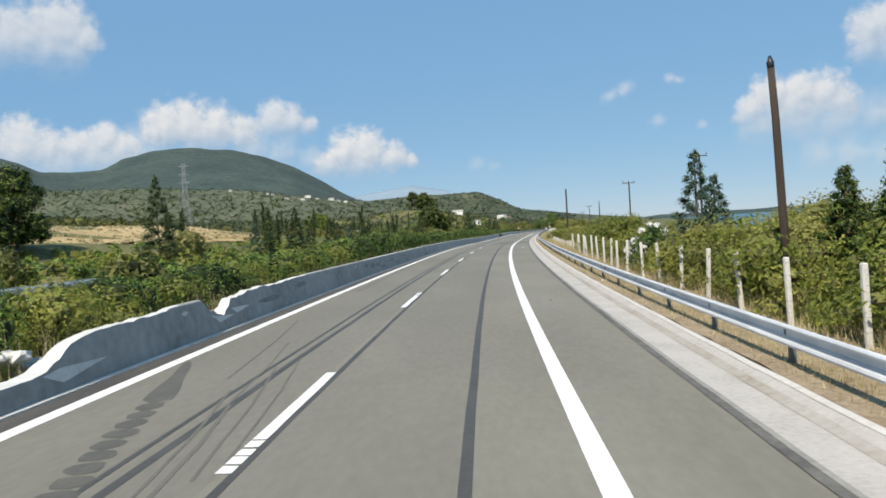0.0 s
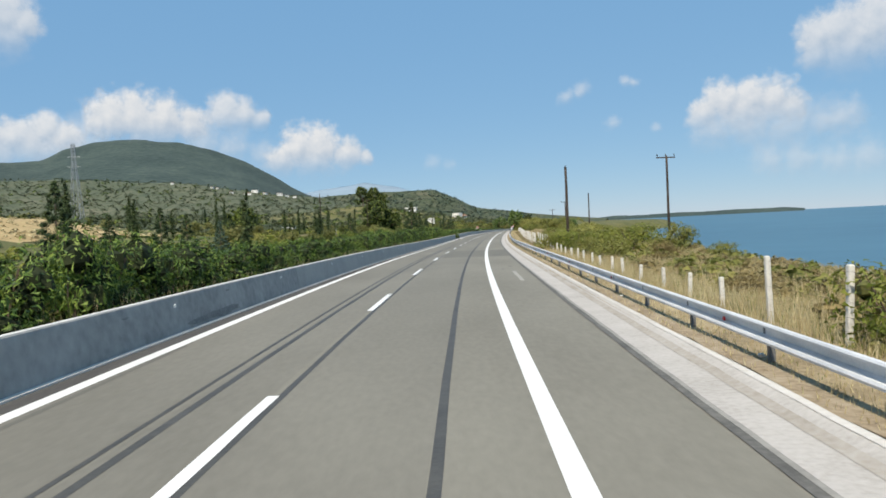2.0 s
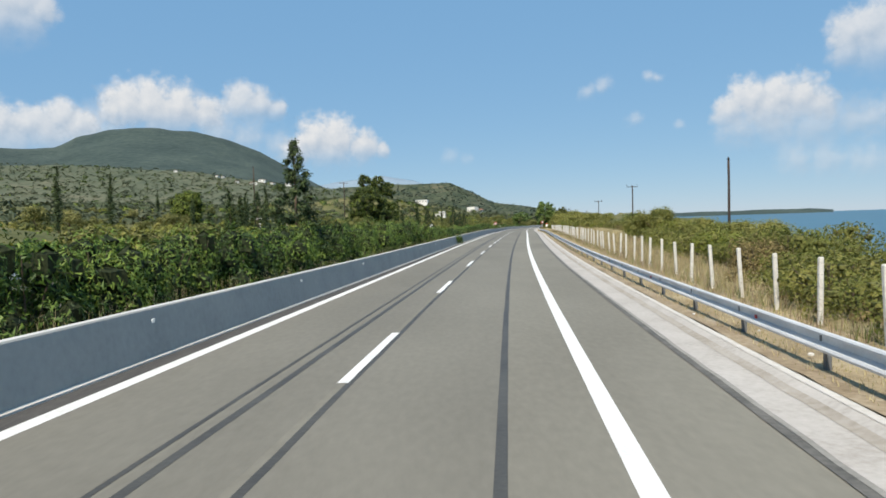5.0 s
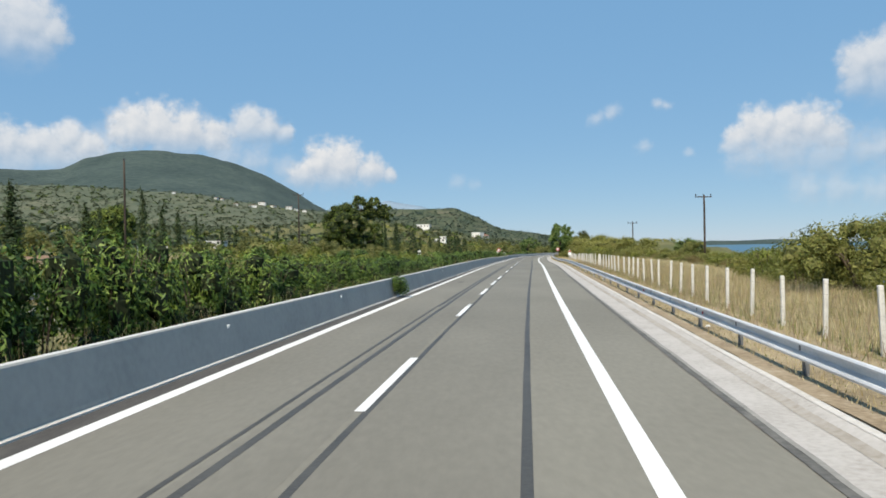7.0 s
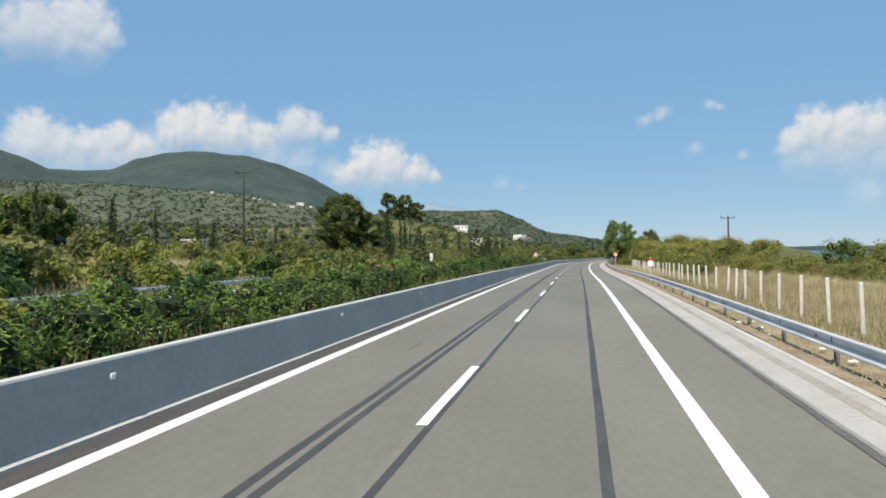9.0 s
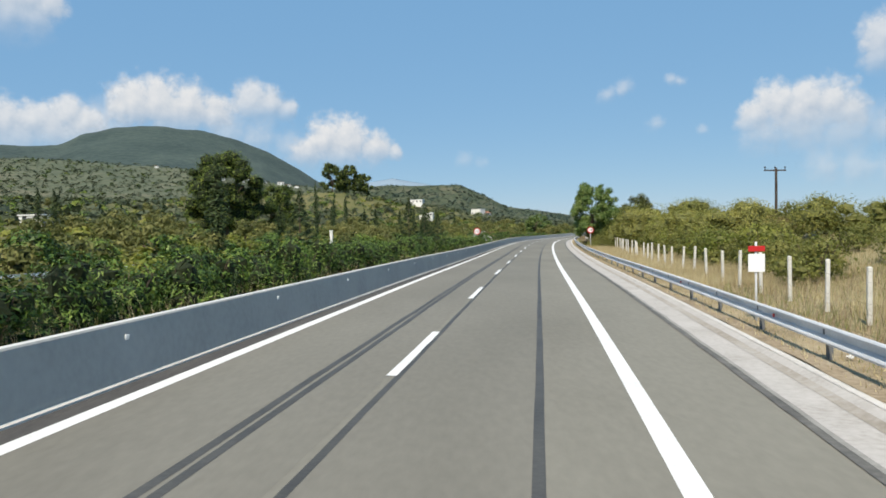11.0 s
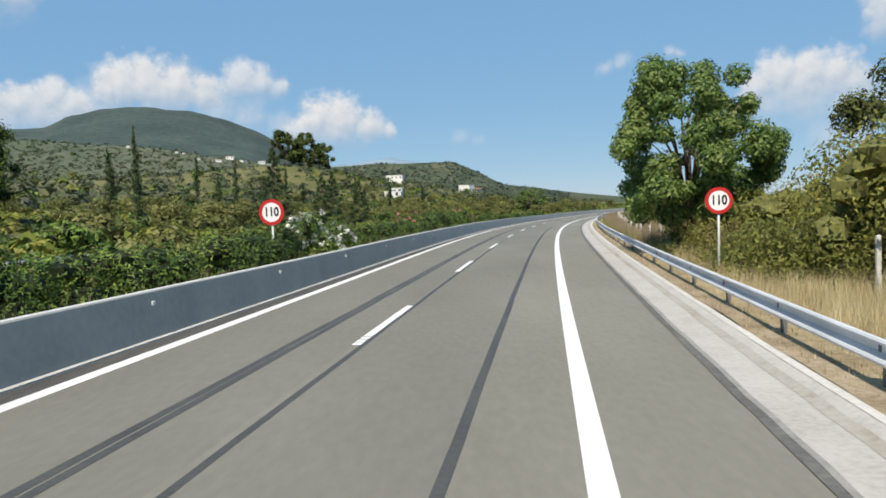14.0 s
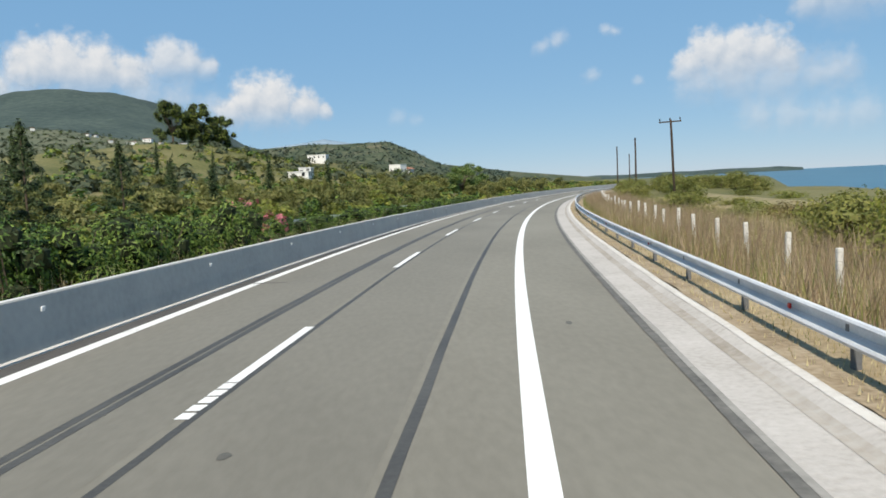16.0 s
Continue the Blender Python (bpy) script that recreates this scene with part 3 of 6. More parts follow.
def crash_height(s):
    return float(np.interp(s, [-60, -6, -4, 11.0, 11.3, 11.4, 11.65, 11.72, 12.0, 12.1, 13.0, 15.6, 15.7, 16.4, 16.5, 17.5, 17.7, 17.8, 18.3, 18.4, 18.9, 19.0, 19.3, 19.4, 20.6, 20.7, 22, 24, 26, 28, 60],
                           [0.9, 0.9, 0.40, 0.38, 0.42, 0.50, 0.56, 0.63, 0.68, 0.78, 0.82, 0.84, 0.88, 0.90, 0.93, 0.90, 0.82, 0.62, 0.56, 0.44, 0.42, 0.55, 0.62, 0.76, 0.80, 0.86, 0.87, 0.84, 0.89, 0.905, 0.905]))


broken = broken_barrier(-60, 40, crash_height, 0.21, 5, "old concrete median barrier smashed and jagged along its top")
broken_barrier(40.01, 78, lambda s: 0.905, 2.0, 6, "old grey concrete median barrier with dark stains")


def spall(corners):
    """A bright fresh scar on the barrier's face, given by (s, height) corners."""
    pts = [at(a, float(np.interp(z, [q for _, q in FRONT], [d for d, _ in FRONT])) + 0.006, z + 0.003) for a, z in corners]
    part("spall", mesh_from("spall", pts, [tuple(range(len(pts)))], M["chalk"]), broken, "bright fresh fracture")


spall([(11.1, 0.36), (11.6, 0.18), (13.0, 0.35), (12.3, 0.38), (11.6, 0.41)])
spall([(17.9, 0.50), (18.4, 0.26), (19.5, 0.35), (18.9, 0.39), (18.3, 0.43)])
spall([(19.3, 0.52), (19.7, 0.36), (20.8, 0.46), (20.2, 0.50)])
spall([(16.3, 0.70), (16.5, 0.64), (16.7, 0.71), (16.5, 0.76)])


M["soot"] = mat("dark_soot_stain", [(0.15, 0.15, 0.146), (0.21, 0.21, 0.203), (0.265, 0.265, 0.252)], 0.95, 3.0, 14.0, 0.5, 0.3)


def barrier_stain(s, z, length, height, seed):
    """A ragged dark stain lying on the face of the old barrier."""
    r = random.Random(seed)
    zs, ds = [q for _, q in FRONT], [d for d, _ in FRONT]
    pts = []
    for k in range(18):
        w = 2 * math.pi * k / 18
        q = r.uniform(0.6, 1.1)
        a, b = s + 0.5 * length * q * math.cos(w), min(0.87, max(0.05, z + 0.5 * height * q * math.sin(w)))
        pts.append(at(a, float(np.interp(b, zs, ds)) + 0.007, b))
    mid = at(s, float(np.interp(z, zs, ds)) + 0.012, z)
    me = mesh_from("barrier_stain", pts + [mid], [(k, (k + 1) % 18, 18) for k in range(18)], M["soot"])
    tagged(new("barrier_stain", me), "dark sooty stain on the old concrete barrier", "stain", "barrier stains")


for k, (s, z, length, height) in enumerate(((39.6, 0.60, 1.4, 0.25), (41.4, 0.52, 1.8, 0.30), (43.2, 0.50, 2.2, 0.22), (44.8, 0.30, 2.4, 0.16), (46.6, 0.60, 0.7, 0.22), (48.6, 0.52, 2.2, 0.14), (50.5, 0.30, 2.0, 0.18), (54.0, 0.62, 1.2, 0.16), (63.3, 0.69, 0.35, 0.06), (69.6, 0.72, 0.40, 0.06), (68.6, 0.18, 4.2, 0.24), (22.8, 0.45, 2.6, 0.20), (26.4, 0.60, 1.8, 0.20))):
    barrier_stain(s, z, length, height, 70 + k)


def chunk(r, size):
    """A broken lump of concrete."""
    bm = bmesh.new()
    bmesh.ops.create_icosphere(bm, subdivisions=2, radius=size)
    for v in bm.verts:
        v.co *= r.uniform(0.65, 1.15)
        v.co.z *= 0.6
    me = bpy.data.meshes.new("rubble")
    bm.to_mesh(me)
    bm.free()
    me.materials.append(M["chalk"])
    return me


rd = random.Random(8)
for k in range(58):
    s, d, q = rd.uniform(4, 11.0) if k % 3 == 0 else rd.gauss(11.9, 0.8), rd.uniform(-5.7, -4.7) if k % 3 else rd.uniform(-5.4, -4.0), rd.uniform(0.07, 0.30)
    ob = new("rubble", chunk(rd, q))
    z = 0.40 if d > -4.35 else max(0.06, 0.62 - 0.3 * abs(s - 11.9) - 0.3 * abs(d + 4.8))
    ob.matrix_basis = stand(s, d, z + 0.3 * q, rd.uniform(0, 360))
    tagged(ob, "white lump of broken barrier concrete", "rubble", "barrier rubble")

# pale stones lying along the kerb
for k in range(34):
    s, d, q = rd.uniform(215, 240) if k < 12 else rd.uniform(5, 400), rd.uniform(6.9, 7.7), rd.uniform(0.03, 0.08) * (1.5 if k < 12 else 1.0)
    ob = new("stone", chunk(rd, q))
    ob.matrix_basis = stand(s, d, 0.13 + 0.3 * q, rd.uniform(0, 360))
    tagged(ob, "small pale stone lying beside the kerb", "stone", "kerb stones")

# small white reflectors on the barrier's face
stud = box_mesh("barrier_reflector", 0.03, 0.10, 0.085, M["white_coat"], 0.008, -0.042)
spots = [36.7 + 9.7 * k for k in range(22)] + [252 + 6.75 * k for k in range(45)]
for s in [x for x in spots if x < 250] + [x for x in spots if x >= 252]:
    ob = new("barrier_reflector", stud)
    ob.matrix_basis = stand(s, -4.048, 0.67) @ pose(0, 0, 0, 0, 12, 0)
    tagged(ob, "small white reflector on the concrete barrier", "reflector", "barrier reflectors")

# ---------------------------------------------------------------- guard rails
BEAM = [(0.06, 0.70), (0.018, 0.695), (0.0, 0.668), (0.006, 0.638), (0.125, 0.60), (0.125, 0.50), (0.02, 0.455), (0.0, 0.42), (0.014, 0.38), (0.06, 0.365)]


def beam_mesh(length):
    k = len(BEAM)
    verts = [(x, y, z) for y in (-0.02, length * 0.5, length + 0.02) for x, z in BEAM]
    verts += [(x + 0.006, y, z) for x, y, z in verts]
    faces = []
    for i in range(2):
        for j in range(k - 1):
            a = i * k + j
            faces.append((a, a + 1, a + 1 + k, a + k))
            b = a + 3 * k
            faces.append((b + k, b + 1 + k, b + 1, b))
    return mesh_from("beam", verts, faces, M["zinc"])


SEC = 4.0
beam_me = beam_mesh(SEC)
post_me = box_mesh("post", 0.09, 0.12, 0.72, M["post_steel"], 0.012, -0.1)
block_me = box_mesh("spacer", 0.07, 0.10, 0.20, M["post_steel"], 0.01, 0.45)
red_me = box_mesh("red_reflector", 0.03, 0.09, 0.075, M["red_coat"], 0.01, 0.515)


def rail_section(label, group):
    ob = thing("guard_rail", label, "guard rail", group)
    part("beam", beam_me, ob)
    part("post", post_me, ob, m=pose(0.22, 0.3, 0))
    part("spacer", block_me, ob, m=pose(0.155, 0.3, 0))
    return ob


rail = rail_section("galvanised steel guard rail section on posts", "roadside guard rail")
n = int((560 + 40) / SEC)


def edge_shift(s):
    return float(np.interp(s, [a for a, _ in EDGE], [b for _, b in EDGE]))


def rail_pose(s, d, z, flip=False):
    k = 1.0 if d > 0 else 0.0
    a, b = at(s, d + k * edge_shift(s), z), at(s + SEC, d + k * edge_shift(s + SEC), z)
    v = b - a
    m = Matrix.Translation(b if flip else a) @ pose(0, 0, 0, 0, 0, math.degrees(math.atan2(-v.x, v.y)) + (180 if flip else 0))
    return m @ pose(0, 0, 0, math.degrees(math.atan2(v.z, v.xy.length)) * (-1 if flip else 1))


for k in range(1, n):
    copy_thing(rail, rail_pose(-40 + SEC * k, 7.26, 0.02))
rail.matrix_basis = rail_pose(-40, 7.26, 0.02)
s = 30.6
while s < 470:
    ob = new("rail_reflector", red_me)
    ob.matrix_basis = stand(s, 7.33 + edge_shift(s), 0.0)
    tagged(ob, "small red reflector on the guard rail", "reflector", "rail reflectors")
    s += 10.45
far_rail = rail_section("galvanised guard rail beside the opposite carriageway", "opposite guard rail")
for k in range(1, 130):
    copy_thing(far_rail, rail_pose(-10 + SEC * k, -23.0, -0.5))
far_rail.matrix_basis = rail_pose(-10, -23.0, -0.5)
made("trim", ribbon("trim", [(-13.5, -0.41), (-13.3, -0.41)], S0, S1, M["paint"]), "white edge line of the opposite carriageway", "road marking")
made("trim", ribbon("trim", [(-21.6, -0.44), (-21.4, -0.44)], S0, S1, M["paint"]), "white outer edge line of the opposite carriageway", "road marking")

# ---------------------------------------------------------------- fence
def fence_line(s):
    return float(np.interp(s, [-40, 0, 36, 60, 160, 300, 320, 345, 362, 375, 385, 395, 430, 600], [9.3, 9.3, 8.9, 9.2, 9.5, 10.3, 10.6, 11.2, 11.0, 9.4, 9.1, 9.7, 10.0, 10.0]))


M["rust"] = mat("rusty_wire", [(0.10, 0.075, 0.055), (0.20, 0.16, 0.13)], 0.7, 5, 30, 0.4, 0.1, metal=0.5)
post = box_mesh("fence_post", 0.11, 0.11, 1.72, M["post"], 0.018, -0.15)
rd = random.Random(21)
for a, b in ((-20, 98), (98, 252), (252, 352), (356, 480)):
    fence = thing("fence", "wire fence on pale concrete posts", "fence", "roadside fence", Matrix.Translation(at(a, fence_line(a), 0)))
    inv = fence.matrix_basis.inverted()
    s = a + 0.2
    tops = []
    while s < b:
        d = fence_line(s) + rd.uniform(-0.08, 0.08)
        z = ground_h = 0.05
        lean = pose(0, 0, 0, rd.uniform(-2, 2), rd.uniform(-3, 3), rd.uniform(-8, 8))
        if s > 330 and rd.random() < 0.06:
            lean = pose(0, 0, 0, 8, 22, 10)
        low = rd.uniform(0.45, 0.62) if 66 < s < 114 else rd.uniform(0.58, 0.72) if s > 372 else rd.uniform(0.93, 1.0)
        part("fence_post", post, fence, m=inv @ stand(s, d, -0.1 if 66 < s < 114 else 0.02) @ lean @ Matrix.Diagonal((1, 1, low, 1)))
        tops.append((s, d, low))
        s += 3.02 + rd.uniform(-0.15, 0.15)
    for h in (0.35, 0.62, 0.90, 1.18, 1.45):
        pts = [inv @ at(q, d - 0.06, 0.02 + h * low) for q, d, low in tops]
        v, f = tube_mesh("wire", pts, [0.0025] * len(pts), M["rust"], 3)
        part("wire", mesh_from("wire", v, f, M["rust"]), fence)


# ---------------------------------------------------------------- poles, pylon, signs
def utility_pole(s, d, height, cross, ground=0.0, r=0.13, lean=0.0, turn=0.0, label="weathered wooden utility pole"):
    ob = thing("utility_pole", label + (" with a crossarm and insulators" if cross else " without wires"), "utility pole", "roadside poles", stand(s, d, ground, turn) @ pose(0, 0, 0, 0, lean, 0))
    v, f = tube_mesh("pole", [(0, 0, -0.4), (0, 0, height * 0.4), (0.03, 0, height * 0.8), (0.02, 0, height)], [r, r * 0.95, r * 0.86, r * 0.8], M["wood"], 10)
    part("pole", mesh_from("pole", v, f, M["wood"], True), ob)
    if cross:
        arm = part("crossarm", box_mesh("crossarm", 2.1, 0.10, 0.12, M["wood"], 0.01), ob, m=pose(0, 0.12, height - 0.25))
        for x in (-0.95, 0.0, 0.95):
            v, f = tube_mesh("insulator", [(x, 0, 0.11), (x, 0, 0.23), (x, 0, 0.29), (x, 0, 0.41)], [0.02, 0.03, 0.075, 0.05], M["dark"], 8)
            part("insulator", mesh_from("insulator", v, f, M["dark"], True), arm)
    else:
        v, f = tube_mesh("cap", [(0.02, 0, height - 0.02), (0.02, 0, height + 0.12), (0.02, 0, height + 0.3)], [r * 0.82, r * 0.9, r * 0.3], M["dark"], 8)
        part("cap", mesh_from("cap", v, f, M["dark"], True), ob)
    return ob


utility_pole(19.5, 10.25, 6.1, False, r=0.11, lean=-2.0)
utility_pole(86.4, 25.2, 9.6, True, -0.3, turn=15)
utility_pole(126.5, 22.6, 9.2, True, -0.3, turn=15)
utility_pole(125.9, 12.2, 8.1, False, r=0.15)
utility_pole(191.7, 22.3, 8.0, False, -0.4)
utility_pole(257.8, 22.8, 8.7, True, -0.4, turn=15)
utility_pole(323.9, 23.2, 7.8, True, turn=15)
utility_pole(448.7, 16.5, 7.6, True, lean=-2, turn=10)
utility_pole(477.3, 14.3, 7.3, False)
utility_pole(517.0, 10.5, 8.0, False)
utility_pole(548.0, 10.0, 7.5, False)
utility_pole(304.7, -42.0, 12.7, True, 0.6, turn=20)
utility_pole(246.4, -43.8, 12.2, False, 0.6)


def lattice_pylon(s, d, height):
    z = ground_z(s, d)
    ob = thing("power_pylon", "tall grey steel lattice pylon on the slope", "power pylon", "", stand(s, d, z, 10))
    M["steel"] = mat("pylon_steel", [(0.30, 0.32, 0.34), (0.40, 0.42, 0.44)], 0.6, 2, 12, 0.3, 0, metal=0.6)

    def rod(name, a, b, r):
        v, f = tube_mesh(name, [a, b], [r, r], M["steel"], 5)
        part(name, mesh_from(name, v, f, M["steel"]), ob)
    w0, w1 = 2.0, 0.5
    lv = [0, 0.2, 0.38, 0.54, 0.68, 0.8, 0.9, 1.0]
    ring = []
    for u in lv:
        w = w0 + (w1 - w0) * min(1, u / 0.8)
        ring.append([(x * w, y * w, u * height) for x, y in ((-1, -1), (1, -1), (1, 1), (-1, 1))])
    for a, b in zip(ring, ring[1:]):
        for k in range(4):
            rod("leg", a[k], b[k], 0.08)
            rod("brace", a[k], b[(k + 1) % 4], 0.045)
            rod("brace", a[(k + 1) % 4], b[k], 0.045)
    for u in (0.72, 0.84, 0.96):
        rod("arm", (-2.2, 0, u * height), (2.2, 0, u * height), 0.08)
    return ob


def ground_z(s, d):
    return float(terrain(np.array([float(s)]), np.array([float(d)]))[0])


lattice_pylon(296, -143, 29)


def disc(name, r, z0, z1, material, inner=0.0, sides=36):
    """A flat round plate facing -y, from radius inner to r."""
    verts, faces = [], []
    for y in (z0, z1):
        for rr in (inner, r):
            verts += [(rr * math.cos(2 * math.pi * k / sides), y, rr * math.sin(2 * math.pi * k / sides)) for k in range(sides)]
    n = sides
    for k in range(n):
        j = (k + 1) % n
        faces += [(n + k, n + j, 3 * n + j, 3 * n + k), (k, j, n + j, n + k), (2 * n + k, 3 * n + k, 3 * n + j, 2 * n + j)]
    return mesh_from(name, verts, faces, material)


def speed_sign(s, d, z, turn, base, r=0.44):
    ob = thing("speed_limit_sign", "round white speed limit sign with red rim reading 110", "road sign", "speed limit signs", stand(s, d, base, turn))
    v, f = tube_mesh("post", [(0, 0.06, -0.2), (0, 0.06, z - base + 0.2)], [0.035, 0.035], M["zinc"], 10)
    part("post", mesh_from("post", v, f, M["zinc"], True), ob)
    m = pose(0, 0, z - base)
    plate = part("plate", disc("plate", r, 0.0, 0.02, M["white_coat"]), ob, m=pose(0, 0, z - base))
    part("rim", disc("rim", r + 0.01, -0.006, 0.022, M["red_coat"], r * 0.76), plate, "red rim")
    cu = bpy.data.curves.new("digits", "FONT")
    cu.body, cu.size, cu.align_x, cu.align_y, cu.extrude = "110", 0.91 * r, "CENTER", "CENTER", 0.002
    cu.offset = 0.012
    cu.materials.append(M["black_coat"])
    part("inscription", cu, plate, "black digits 110", m=pose(0, -0.008, 0, 90) @ Matrix.Diagonal((0.88, 1.1, 1, 1)))
    return ob


speed_sign(349.8, 8.45, 2.43, 0, 0.05, 0.39)
speed_sign(351.2, -6.05, 2.34, 0, 0.0)


def marker_sign(s, d, z, label):
    """A small red and white roadside marker on a post."""
    ob = thing("marker_sign", label, "road sign", "marker signs", stand(s, d, 0.0))
    v, f = tube_mesh("post", [(0, 0.05, -0.2), (0, 0.05, z + 0.3)], [0.03, 0.03], M["zinc"], 8)
    part("post", mesh_from("post", v, f, M["zinc"], True), ob)
    part("plate", box_mesh("plate", 0.4, 0.02, 0.45, M["white_coat"], 0.005), ob, m=pose(0, 0, z - 0.45))
    part("band", box_mesh("band", 0.4, 0.02, 0.14, M["red_coat"], 0.005), ob, "red band", m=pose(0, 0, z + 0.06))
    return ob


marker_sign(274.0, 7.75, 1.75, "small red and white marker sign beside the guard rail")
marker_sign(259.0, -10.2, 1.2, "small red and white marker sign in the median hedge")


# ---------------------------------------------------------------- plants
M["russet_leaf"] = mat("russet_scrub_leaf", [(0.115, 0.090, 0.035), (0.185, 0.145, 0.055), (0.28, 0.215, 0.09)], 0.75, 0.3, 5, 0.3, 0, per="island", spread=0.5, through=0.25)
M["bank_leaf"] = mat("bank_scrub_leaf", [(0.150, 0.165, 0.034), (0.255, 0.255, 0.058), (0.38, 0.345, 0.095)], 0.65, 0.25, 5, 0.3, 0, per="island", spread=0.28, each=0.22, through=0.35)
M["lime_leaf"] = mat("lime_leaf", [(0.105, 0.135, 0.020), (0.175, 0.205, 0.032), (0.28, 0.275, 0.055)], 0.6, 0.4, 5, 0.3, 0, per="island", each=0.22, spread=0.3, through=0.3)
def leaf_arrays(c, v, size, aspect, rng, up=0.3, droop=0.0, spread=0.30):
    """Three corners for each leaf standing at c with outward direction v."""
    n = len(c)
    nrm = v + rng.normal(0, spread, (n, 3)) + np.array([0, 0, up])
    nrm /= np.linalg.norm(nrm, axis=1)[:, None]
    t = rng.normal(size=(n, 3)) + np.array([0, 0, -droop])
    t -= nrm * (t * nrm).sum(1)[:, None]
    t /= np.linalg.norm(t, axis=1)[:, None] + 1e-9
    w = np.cross(nrm, t)
    L = (size * rng.uniform(0.6, 1.4, n))[:, None]
    W = L * aspect
    return np.stack([c - t * L * 0.5 - w * W * 0.5, c - t * L * 0.35 + w * W * 0.5, c + t * L * 0.5 - nrm * L * 0.12], 1)


def quads(name, q, material, extra_v=(), extra_f=(), extra_m=None):
    """A mesh of loose leaves, with optional further faces of a second material."""
    n, k = q.shape[:2]
    verts = q.reshape(-1, 3).tolist() + [tuple(v) for v in extra_v]
    faces = np.arange(k * n).reshape(-1, k).tolist() + [tuple(i + k * n for i in f) for f in extra_f]
    me = mesh_from(name, verts, faces, [material] + ([extra_m] if extra_m else []))
    if extra_m:
        me.polygons.foreach_set("material_index", [0] * n + [1] * len(extra_f))
    return me


def scatter_on(blobs, count, rng, skin=0.16):
    B = np.array(blobs, float)
    wgt = B[:, 3] * B[:, 4] + B[:, 4] * B[:, 5] + B[:, 3] * B[:, 5]
    pick = rng.choice(len(B), count, p=wgt / wgt.sum())
    v = rng.normal(size=(count, 3))
    v /= np.linalg.norm(v, axis=1)[:, None]
    rad = 1.0 - np.abs(rng.normal(0, skin, count))
    rad = np.where(rng.rand(count) < 0.10, rng.uniform(1.0, 1.13, count), rad)
    b = B[pick]
    return b[:, :3] + v * b[:, 3:] * rad[:, None], v


def leaf_mass(name, blobs, count, size, aspect, material, core=0.72, seed=0, up=0.3, droop=0.0, skin=0.13):
    """Leaves over the skins of blobs (x, y, z, rx, ry, rz), with an inner core coloured as inner shade."""
    rng = np.random.RandomState(seed)
    c, v = scatter_on(blobs, count, rng, skin)
    keep = c[:, 2] > 0.02
    q = leaf_arrays(c[keep], v[keep], size, aspect, rng, up, droop)
    ev, ef = [], []
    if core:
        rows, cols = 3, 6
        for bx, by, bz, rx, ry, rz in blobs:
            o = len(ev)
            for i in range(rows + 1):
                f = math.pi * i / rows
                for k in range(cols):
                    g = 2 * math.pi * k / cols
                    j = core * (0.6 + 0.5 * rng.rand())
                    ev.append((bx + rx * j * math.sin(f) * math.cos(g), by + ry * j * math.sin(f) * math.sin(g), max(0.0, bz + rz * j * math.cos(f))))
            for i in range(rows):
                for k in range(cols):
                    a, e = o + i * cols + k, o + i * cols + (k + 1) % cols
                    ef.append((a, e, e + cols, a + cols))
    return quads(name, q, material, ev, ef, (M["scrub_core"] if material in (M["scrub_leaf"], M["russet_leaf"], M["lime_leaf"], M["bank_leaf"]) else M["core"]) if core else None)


def bush_blobs(r, w, h, n=7, mid=0.42):
    """Leafy clumps that fill a bush w wide and h high, low ones wide out and high ones towards its middle."""
    out = []
    for k in range(n):
        q = r.uniform(0.2, 0.36) * w
        u = (k + r.random()) / n
        lim = mid * (1.0 - 0.45 * u * u)
        out.append((r.uniform(-lim, lim) * w, r.uniform(-lim, lim) * w, (0.12 + 0.62 * u) * h, q, q, r.uniform(0.18, 0.30) * h))
    return out


def stems_mesh(r, w, h):
    """A few thin stems that carry a bush."""
    verts, faces = [], []
    for k in range(5):
        a = r.uniform(0, 2 * math.pi)
        q = r.uniform(0.15, 0.4) * w
        v, f = tube_mesh("stem", [(0.1 * math.cos(a), 0.1 * math.sin(a), -0.1), (0.5 * q * math.cos(a), 0.5 * q * math.sin(a), h * 0.4), (q * math.cos(a), q * math.sin(a), h * 0.75)], [0.03, 0.022, 0.01], M["bark"], 4)
        faces += [tuple(i + len(verts) for i in g) for g in f]
        verts += v
    return mesh_from("woody_base", verts, faces, M["bark"])


rng = random.Random(11)
KINDS = {}


def bush_kind(key, n, w, h, blobs, leaves, size, aspect, material, core, up=0.3):
    KINDS[key] = [(leaf_mass("foliage", bush_blobs(rng, w, h, blobs), leaves, size, aspect, material, core, 20 * len(KINDS) + k, up), stems_mesh(rng, w, h)) for k in range(n)]
    return key


SLOPE = bush_kind("slope", 4, 2.2, 1.9, 10, 1000, 0.27, 0.55, M["olive_leaf"], 0.5)
SLOPE_DARK = bush_kind("slope_dark", 4, 2.2, 1.9, 10, 1150, 0.23, 0.5, M["leaf"], 0.56)
SLOPE_LIME = bush_kind("slope_lime", 3, 2.2, 1.9, 10, 1100, 0.24, 0.5, M["lime_leaf"], 0.5)
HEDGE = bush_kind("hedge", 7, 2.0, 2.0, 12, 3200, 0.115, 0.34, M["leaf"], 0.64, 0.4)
SCRUB = bush_kind("scrub", 6, 2.4, 1.7, 13, 2000, 0.12, 0.6, M["scrub_leaf"], 0.35)
RUSSET = bush_kind("russet", 4, 2.2, 1.3, 11, 2000, 0.12, 0.4, M["russet_leaf"], 0)
BANK = bush_kind("bank", 5, 4.4, 3.4, 32, 6200, 0.125, 0.66, M["bank_leaf"], 0.5)
